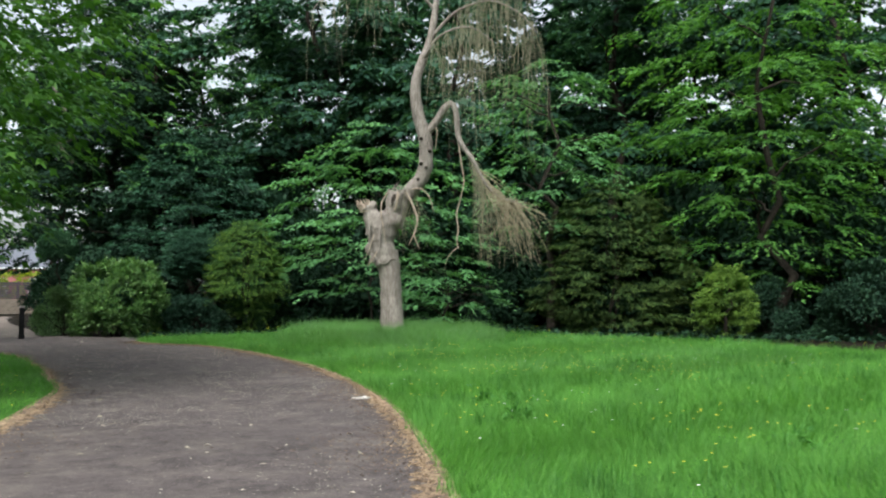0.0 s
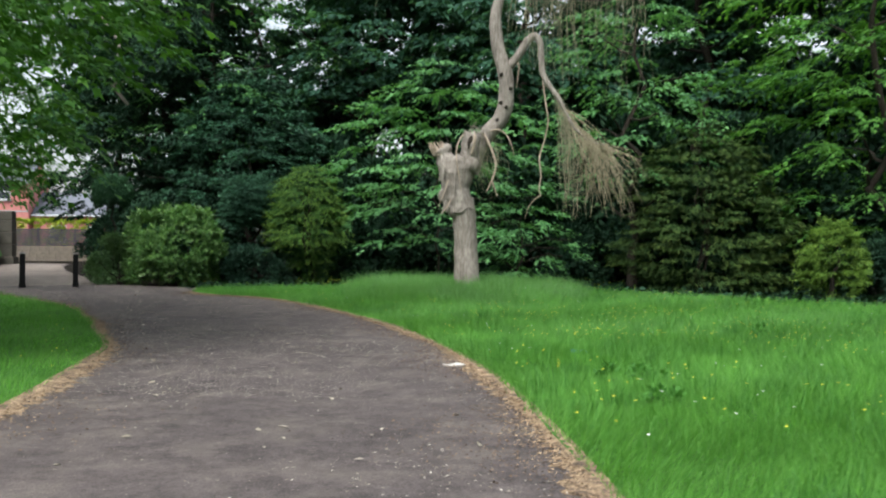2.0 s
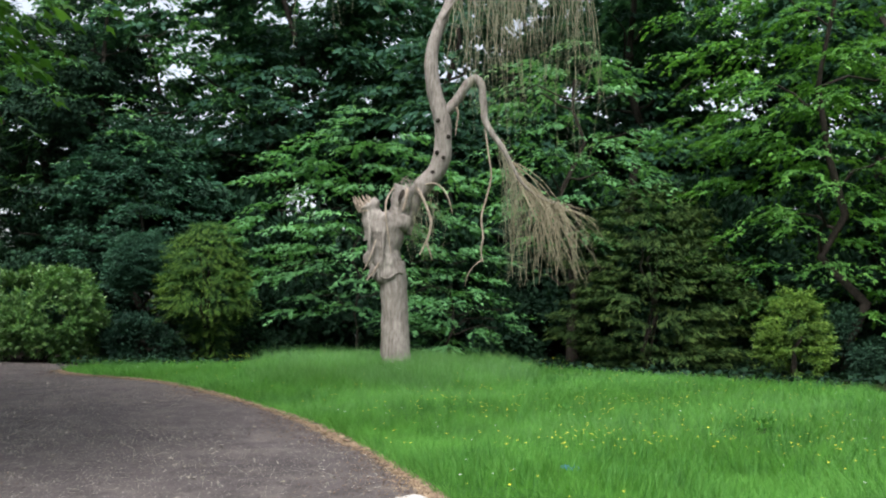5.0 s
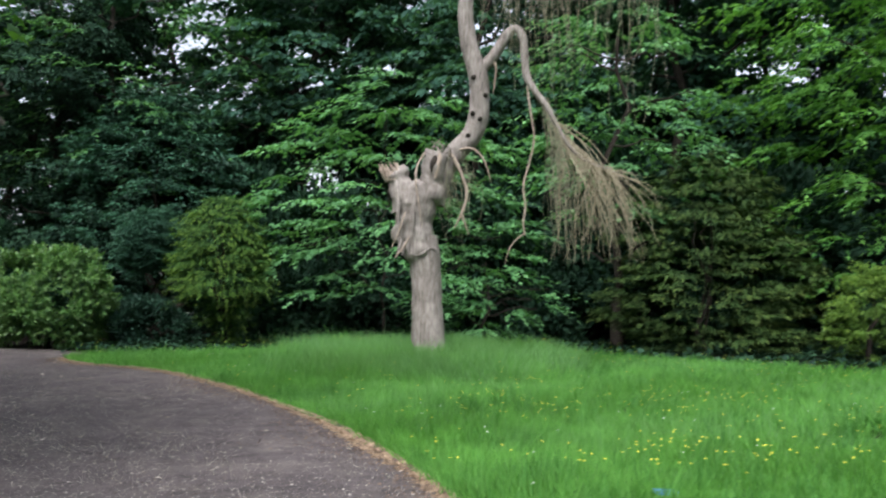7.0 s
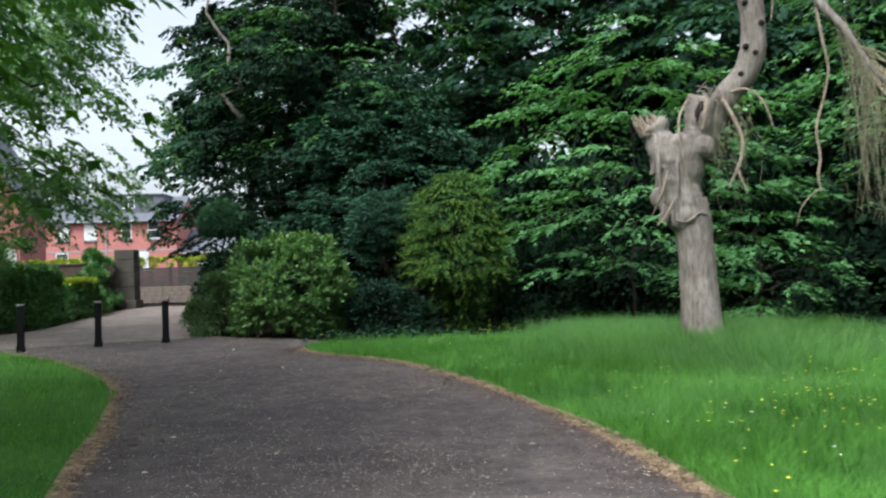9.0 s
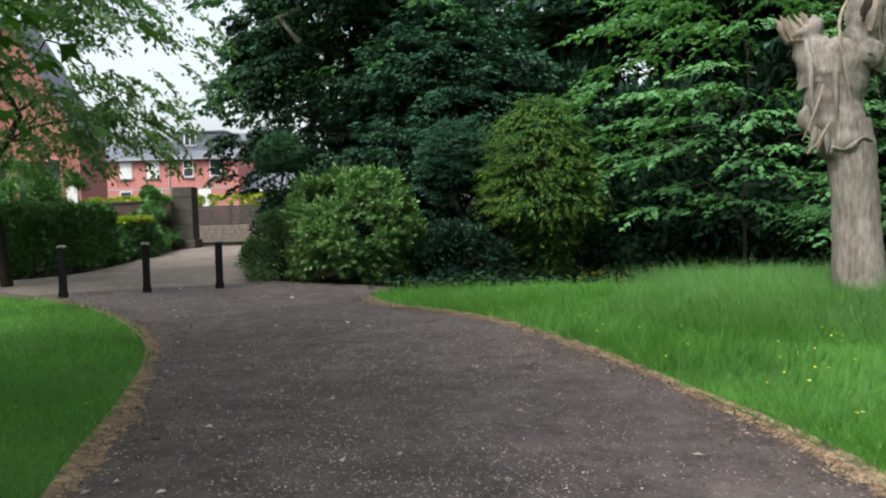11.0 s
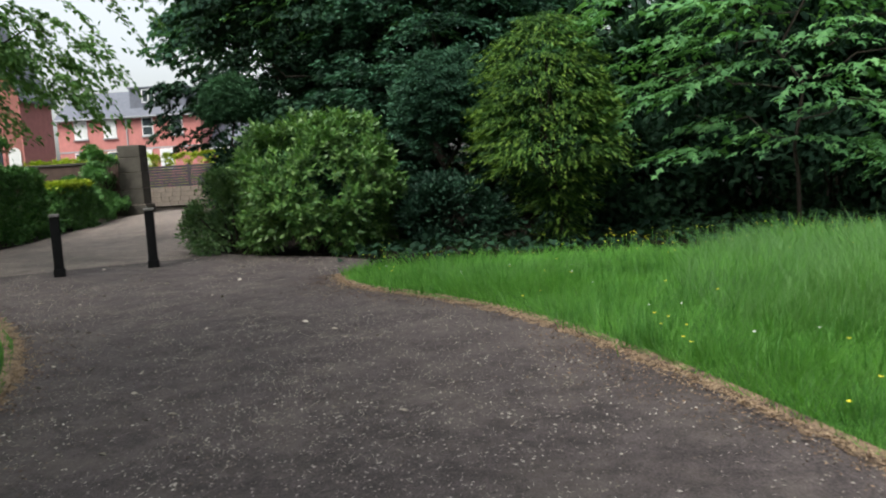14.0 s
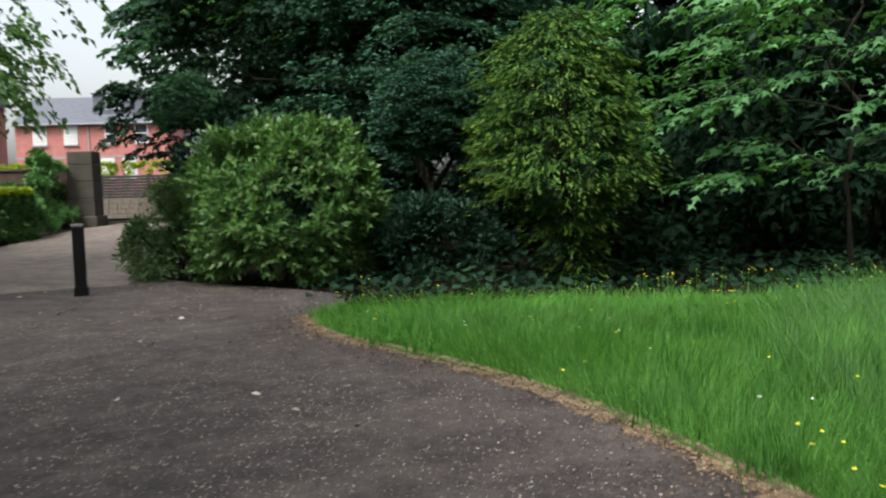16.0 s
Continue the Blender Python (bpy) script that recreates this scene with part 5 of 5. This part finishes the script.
def bollard(x, y):
    b = thing("bollard", x, y, label="square black timber bollard standing in the asphalt", category="bollard", group="bollards across the path", turn=SYAW + 12)
    part("post", boxed(-0.07, -0.07, -0.1, 0.07, 0.07, 0.93, bevel=0.012), BLACKPAINT, b)
    part("collar", boxed(-0.085, -0.085, -0.05, 0.085, 0.085, 0.12, bevel=0.01), BLACKPAINT, b)
    part("cap", boxed(-0.078, -0.078, 0.932, 0.078, 0.078, 0.975, bevel=0.014), CAP, b, "pale top, the sky's reflection put into its colour")
    return b


one = bollard(-12.57, 25.5)
for x, y in ((-13.57, 24.5), (-14.55, 23.35)):
    copy_thing(one, pose(x, y, float(height(x, y)), 0, 0, SYAW + 20))

# ---------------------------------------------------------------- grass, flowers, litter


def inside(px, py, poly):
    poly = np.asarray(poly, float)
    hit = np.zeros(len(px), bool)
    j = len(poly) - 1
    for i in range(len(poly)):
        xi, yi, xj, yj = *poly[i], *poly[j]
        c = ((yi > py) != (yj > py)) & (px < (xj - xi) * (py - yi) / (yj - yi + 1e-12) + xi)
        hit ^= c
        j = i
    return hit


EDGE_R, EDGE_L = smooth_line(RIGHT, 160), smooth_line(LEFT, 160)
LAWN_1 = np.r_[EDGE_R, smooth_line(BACK, 60)[::-1]]
LAWN_2 = np.r_[EDGE_L, smooth_line(OUTER, 60)[::-1]]


def off_path(x, y):
    """Distance from the line walked, which runs straight enough."""
    a, b = np.array([0.0, 0.0]), np.array([-5.0, 15.6])
    u = np.clip(((x - a[0]) * (b - a)[0] + (y - a[1]) * (b - a)[1]) / ((b - a) @ (b - a)), 0, 1)
    return np.hypot(x - a[0] - u * (b - a)[0], y - a[1] - u * (b - a)[1])


def blades(name, poly, count, x0, x1, y0, y1, hgt, wid, seed, label, mat=None):
    rng = np.random.default_rng(seed)
    px, py = [], []
    while sum(map(len, px)) < count:
        a, b = rng.uniform(x0, x1, count), rng.uniform(y0, y1, count)
        keep = inside(a, b, poly) & (rng.uniform(0, 1, count) < np.clip(4.5 / off_path(a, b), 0.15, 1) ** 1.3)
        px.append(a[keep]), py.append(b[keep])
    x, y = np.concatenate(px)[:count], np.concatenate(py)[:count]
    d = np.hypot(x - TREE[0], y - TREE[1])
    clump = lumpy(np.c_[x, y, 0 * x], seed, 1.3) + 0.9 * lumpy(np.c_[x, y, 0 * x], seed + 1, 4.5)
    H = hgt * np.clip(1 + 0.5 * clump, 0.35, 2.6) * rng.uniform(0.5, 1.35, count)
    H *= np.where(d < 2.9, 1.7, 1.0)
    far = np.clip(off_path(x, y) / 4.5, 1, 2.6)
    W = wid * rng.uniform(0.7, 1.3, count) * far
    az = rng.uniform(0, 6.28, count)
    lean = rng.normal(0, 0.45, (count, 2)) + 0.3 * np.c_[np.sin(x * 1.7 + y), np.cos(y * 1.3 - x)]
    base = np.c_[x, y, height(x, y) + 0.01]
    side = np.c_[np.cos(az), np.sin(az), 0 * az] * W[:, None] / 2
    tip = base + np.c_[lean * H[:, None], H * 0.9]
    v = np.stack([base - side, base + side, tip + side * 0.15, tip - side * 0.15], 1)
    ob = new(name, quads(name, v, None, mat or GRASS))
    return tagged(ob, label, "grass", kind="stuff")


blades("grass", LAWN_1, 285000, -9, 16, 3.0, 25.7, 0.15, 0.0048, 101, "long soft bright green meadow grass on the lawn")
blades("grass", LAWN_2, 75000, -20, -4, 4.0, 25.0, 0.10, 0.005, 102, "short green grass on the lawn in the bend")


SEEDPATCH = [(-4.5, 19.6), (-1.5, 15.5), (3.5, 13.0), (8.0, 16.0), (4.0, 23.0), (-4.0, 24.5), (-7.5, 23.6)]
blades("seeding_grass", SEEDPATCH, 26000, -8, 8, 13, 25, 0.17, 0.004, 106, "thin pale seeding grass over the lawn", SEEDGRASS)
RING = [(TREE[0] + 2.9 * math.cos(a), TREE[1] + 2.6 * math.sin(a)) for a in np.linspace(0, 6.2, 30)]
blades("seeding_grass", RING, 26000, -4.4, 1.8, 19, 24.6, 0.17, 0.0055, 105, "pale wispy seeding grass round the dead willow", SEEDGRASS)
blades("grass", LAWN_1, 16000, -2, 14, -12, 3.0, 0.14, 0.009, 103, "long green grass beside the start of the path")
blades("grass", LAWN_2, 12000, -18, -3, -12, 4.0, 0.10, 0.009, 104, "short green grass beside the start of the path")


def tussocks(n, seed):
    """Clumps of longer, darker grass standing out of the lawn."""
    rng = np.random.default_rng(seed)
    x, y = rng.uniform(-8, 9, n * 8), rng.uniform(5, 25, n * 8)
    ok = inside(x, y, LAWN_1) & (lumpy(np.c_[x, y, 0 * x], seed, 0.9) > rng.uniform(-0.5, 0.9, len(x)))
    x, y = x[ok][:n], y[ok][:n]
    per = 34
    size = np.repeat(rng.uniform(0.6, 1.25, len(x)), per)
    N = len(size)
    bx, by = np.repeat(x, per) + rng.normal(0, 0.07, N) * size, np.repeat(y, per) + rng.normal(0, 0.07, N) * size
    H = 0.2 * size * rng.uniform(0.5, 1.2, N)
    a = rng.uniform(0, 6.28, N)
    out = np.c_[np.cos(a), np.sin(a)] * (H * rng.uniform(0.15, 0.8, N))[:, None]
    base = np.c_[bx, by, height(bx, by)]
    side = np.c_[-np.sin(a), np.cos(a), 0 * a] * 0.0045
    tip = base + np.c_[out, H]
    v = np.stack([base - side, base + side, tip + side * 0.2, tip - side * 0.2], 1)
    tagged(new("grass_tussocks", quads("grass_tussocks", v, None, TUSSOCK)), "darker tussocks of longer grass in the lawn", "grass", kind="stuff")


TUSSOCK = leaf_mat("tussock_blade", (0.055, 0.165, 0.03), (0.09, 0.245, 0.045), (0.15, 0.34, 0.07), rough=0.55, thin=0.35)
tussocks(1500, 107)


def flowers(name, poly, n, x0, x1, y0, y1, size, hgt, col, seed, label, patchy=0.4):
    rng = np.random.default_rng(seed)
    x, y = rng.uniform(x0, x1, n * 9), rng.uniform(y0, y1, n * 9)
    ok = inside(x, y, poly) & (lumpy(np.c_[x, y, 0 * x], seed, 1.1) > patchy * rng.uniform(-0.3, 1.2, len(x)))
    x, y = x[ok][:n], y[ok][:n]
    z = height(x, y) + hgt * rng.uniform(0.7, 1.3, len(x))
    vs = []
    for k in range(5):
        a = 2 * math.pi * k / 5 + rng.uniform(0, 0.4, len(x))
        ax = np.c_[np.cos(a), np.sin(a), np.full(len(x), 0.45)]
        vs.append(leaves(np.c_[x, y, z], ax, np.tile([0, 0, 1.0], (len(x), 1)), size / 2, size / 2, rng, 0.1))
    m = plain(name + "_petal", col, 0.5, 0, 0.12)
    ob = new(name, quads(name, np.concatenate(vs), None, m))
    tagged(ob, label, "flowers", kind="stuff")
    st = [np.c_[np.c_[x, y, z * 0 + height(x, y)] - [0.002, 0, 0]], np.c_[np.c_[x, y, height(x, y)] + [0.002, 0, 0]], np.c_[x, y, z] + [0.001, 0, 0], np.c_[x, y, z] - [0.001, 0, 0]]
    s = new("flower_stems", quads("flower_stems", np.stack(st, 1), None, GRASS))
    tagged(s, "thin green stems", kind="stuff")
    s.parent = ob


flowers("buttercups", LAWN_1, 850, -9, 12, 5, 25.5, 0.034, 0.22, (0.8, 0.74, 0.05), 111, "yellow buttercups scattered in the grass")
flowers("buttercups", [(-1.5, 13.5), (3.8, 12.0), (4.5, 19.0), (-0.5, 20.0)], 230, -2, 5, 12, 20, 0.036, 0.24, (0.8, 0.74, 0.05), 115, "yellow buttercups in a thick patch beside the willow", 0.3)
flowers("daisies", LAWN_1, 160, -8, 10, 5, 24, 0.034, 0.19, (0.75, 0.76, 0.72), 112, "small white flower heads in the grass", 0.2)
flowers("buttercups", LAWN_2, 60, -9, -4, 6, 16, 0.03, 0.15, (0.8, 0.74, 0.05), 113, "a few yellow buttercups in the lawn")


for k in range(7):
    wr = random.Random(200 + k)
    wx, wy = wr.uniform(0.5, 7.5), wr.uniform(7.0, 19.0)
    bush("dock_plant", wx, wy, 0.22, 0.22, 0.12, 140 + k, WEED, 10, 8, 0.08, "low dark green weed tuft in the lawn", "weeds", reach=0.08, stems=2)["group"] = "weeds in the lawn"


flowers("buttercups", [(-8.4, 24.3), (-5, 25.0), (0, 24.8), (3, 24.0), (3, 24.5), (0, 25.3), (-5, 25.5), (-8.3, 24.8)], 120, -8.5, 3, 24, 25.5, 0.036, 0.3, (0.8, 0.74, 0.05), 114, "tall yellow buttercups along the back of the lawn", 0.1)


def scatter_flat(name, x, y, size, mat, seed, label, category, lift=0.006, curl=0.3):
    rng = np.random.default_rng(seed)
    n = len(x)
    a = rng.uniform(0, 6.28, n)
    ax = np.c_[np.cos(a), np.sin(a), rng.normal(0, 0.12, n)]
    up = np.c_[rng.normal(0, curl, (n, 2)), np.ones(n)]
    v = leaves(np.c_[x, y, height(x, y) + lift + rng.uniform(0, 0.006, n)], ax, up, size, size * 0.55, rng, 0.2)
    return tagged(new(name, quads(name, v, None, mat)), label, category, kind="stuff")


def litter_mat(name, a, b, c):
    m = Mat(name, rough=0.85, spec=0.15)
    m.color(m.ramp(m.island(), (0.0, a), (0.5, b), (1.0, c)))
    return m.m


PETAL = litter_mat("fallen_petal", (0.2, 0.18, 0.14), (0.36, 0.32, 0.26), (0.58, 0.53, 0.45))
STRAW = litter_mat("dry_debris", (0.16, 0.11, 0.07), (0.3, 0.21, 0.135), (0.46, 0.35, 0.23))
FLECK = litter_mat("pale_fleck", (0.1, 0.08, 0.065), (0.24, 0.205, 0.17), (0.56, 0.52, 0.46))
GRIT = litter_mat("pale_grit", (0.2, 0.17, 0.15), (0.34, 0.3, 0.27), (0.5, 0.46, 0.42))
BROWNBITS = litter_mat("brown_bits", (0.06, 0.042, 0.032), (0.13, 0.09, 0.065), (0.3, 0.21, 0.14))
PATHPOLY = np.r_[smooth_line(PATH_L, 120), smooth_line(PATH_R, 120)[::-1]]
rg = np.random.default_rng(121)
qx, qy = rg.uniform(-20, 1, 260000), rg.uniform(2, 27, 260000)
ok = inside(qx, qy, PATHPOLY) & (lumpy(np.c_[qx, qy, 0 * qx], 7, 0.9) + 0.5 * lumpy(np.c_[qx, qy, 0 * qx], 8, 3.5) + rg.normal(0, 0.35, 260000) + 0.6 * step(9.0, 15.0, qy) - 0.5 * step(17.5, 20.5, qy) > 0.75)
px, py = qx[ok], qy[ok]
scatter_flat("fallen_petals", px[:30000], py[:30000], 0.024, FLECK, 122, "pale fallen petals and bud scales strewn on the path", "litter")
gx2, gy2 = rg.normal(0, 1, 60000), rg.uniform(9.5, 23.5, 60000)
gx2 = np.interp(gy2, [9.5, 13, 16, 19, 21, 23.5], [-2.9, -3.6, -5.2, -7.0, -9.0, -11.5]) + 1.9 * gx2
ok3 = inside(gx2, gy2, PATHPOLY) & (lumpy(np.c_[gx2, gy2, 0 * gx2], 17, 1.4) + 0.5 * lumpy(np.c_[gx2, gy2, 0 * gx2], 18, 5.0) > rg.uniform(-0.9, 0.9, 60000))
scatter_flat("pale_grit", gx2[ok3][:17000], gy2[ok3][:17000], 0.019, GRIT, 126, "fine pale grit and flower dust strewn over the path", "litter", 0.004, 0.15)
scatter_flat("fallen_bracts", px[30000:31400], py[30000:31400], 0.042, PETAL, 124, "larger pale bracts strewn on the path", "litter")
ok2 = inside(qx, qy, PATHPOLY)
scatter_flat("fallen_leaves", qx[ok2][-160:], qy[ok2][-160:], 0.075, PETAL, 123, "larger dry leaves lying on the path", "litter")


def edge_debris(name, line, n, side, seed, wid=0.13, mat=None):
    rng = np.random.default_rng(seed)
    i = rng.integers(0, len(line) - 1, n)
    u = rng.uniform(0, 1, n)
    p = line[i] * (1 - u)[:, None] + line[i + 1] * u[:, None]
    tg = unit(line[i + 1] - line[i])
    nr = np.c_[tg[:, 1], -tg[:, 0]]
    off = side * (np.abs(rng.normal(0, wid, n)) * np.interp(p[:, 1], (8, 18), (1.0, 0.6)) * (1 + 0.5 * np.sin(p[:, 1] * 1.7)) - 0.05)
    p = p + nr * off[:, None]
    return scatter_flat(name, p[:, 0], p[:, 1], 0.022, mat or STRAW, seed, "straw-coloured dry debris along the path edge", "debris", 0.012, 0.6)


def verge_mat():
    m = Mat("straw_dust", rough=0.95, spec=0.1)
    c = m.ramp(m.noise(7, 7, 0.8), (0.38, (0.06, 0.05, 0.045)), (0.5, (0.21, 0.15, 0.1)), (0.65, (0.4, 0.3, 0.195)))
    m.color(m.mix(1.0, c, m.ramp(m.noise(60, 3), (0.3, (0.55, 0.55, 0.55)), (0.7, (1.3, 1.3, 1.3))), "MULTIPLY"))
    m.bump(m.noise(50, 4), 0.8, 0.012)
    return m.m


VERGE = verge_mat()


def verge(name, line, side, seed, wid):
    """A ragged band of dust and straw where asphalt meets grass."""
    rng = np.random.default_rng(seed)
    n = 420
    p = smooth_line(line, n)
    nr = unit(np.gradient(p, axis=0))
    nr = np.c_[nr[:, 1], -nr[:, 0]] * side
    w = wid * np.interp(p[:, 1], (8, 18), (1.0, 0.5)) * (1 + 0.35 * np.sin(p[:, 1] * 1.3) + 0.5 * rng.uniform(-1, 1, n))
    rows = [p - nr * 0.06, p + nr * (w * 0.5)[:, None], p + nr * w[:, None]]
    v = np.stack([np.c_[q, height(q[:, 0], q[:, 1]) + z] for q, z in zip(rows, (0.028, 0.012, 0.004))], 1).reshape(-1, 3)
    i = np.arange(n - 1)[:, None] * 3
    f = np.concatenate([np.c_[i, i + 1, i + 4, i + 3], np.c_[i + 1, i + 2, i + 5, i + 4]])
    tagged(new(name, quads(name, v, f, VERGE, smooth=True)), "ragged tan strip of dust and straw beside the grass", "verge", kind="structure")


near_r = EDGE_R[(EDGE_R[:, 1] > 3) & (EDGE_R[:, 1] < 25)]
near_l = EDGE_L[(EDGE_L[:, 1] > 3) & (EDGE_L[:, 1] < 24)]
verge("trim_1", near_r, -1, 133, 0.17)
verge("trim_2", near_l, 1, 134, 0.2)
edge_debris("brown_litter", near_r, 13000, -1, 135, 0.42, BROWNBITS)
edge_debris("brown_litter", near_l, 7000, 1, 136, 0.42, BROWNBITS)
edge_debris("edge_debris", near_r, 20000, -1, 131)
edge_debris("edge_debris", near_l, 11000, 1, 132)

# a pale scrap at the edge and a blue one in the grass
rng0 = random.Random(9)
bm = bmesh.new()
ring = [bm.verts.new((0.14 * math.cos(a) * rng0.uniform(0.8, 1.1), 0.1 * math.sin(a) * rng0.uniform(0.8, 1.1), 0.0)) for a in np.linspace(0, 6.28, 15)[:-1]]
face = bm.faces.new(ring)
ext = bmesh.ops.extrude_face_region(bm, geom=[face])
for v in ext["geom"]:
    if isinstance(v, bmesh.types.BMVert):
        v.co.z += 0.012 + 0.008 * math.sin(v.co.x * 30)
scrap = from_bm("paper_scrap", bm, plain("dirty_white_paper", (0.46, 0.44, 0.41), 0.8))
scrap.matrix_basis = pose(-1.12, 11.8, 0.008, 0, 0, 20)
tagged(scrap, "crumpled off-white scrap lying at the path edge", "litter")
bm = boxed(-0.1, -0.05, 0, 0.1, 0.05, 0.03, bevel=0.012)
wrap = from_bm("blue_wrapper", bm, plain("blue_plastic", (0.05, 0.16, 0.5), 0.35))
wrap.matrix_basis = pose(0.46, 13.07, 0.02, 8, 5, 15)
tagged(wrap, "small blue wrapper caught in the grass", "litter")
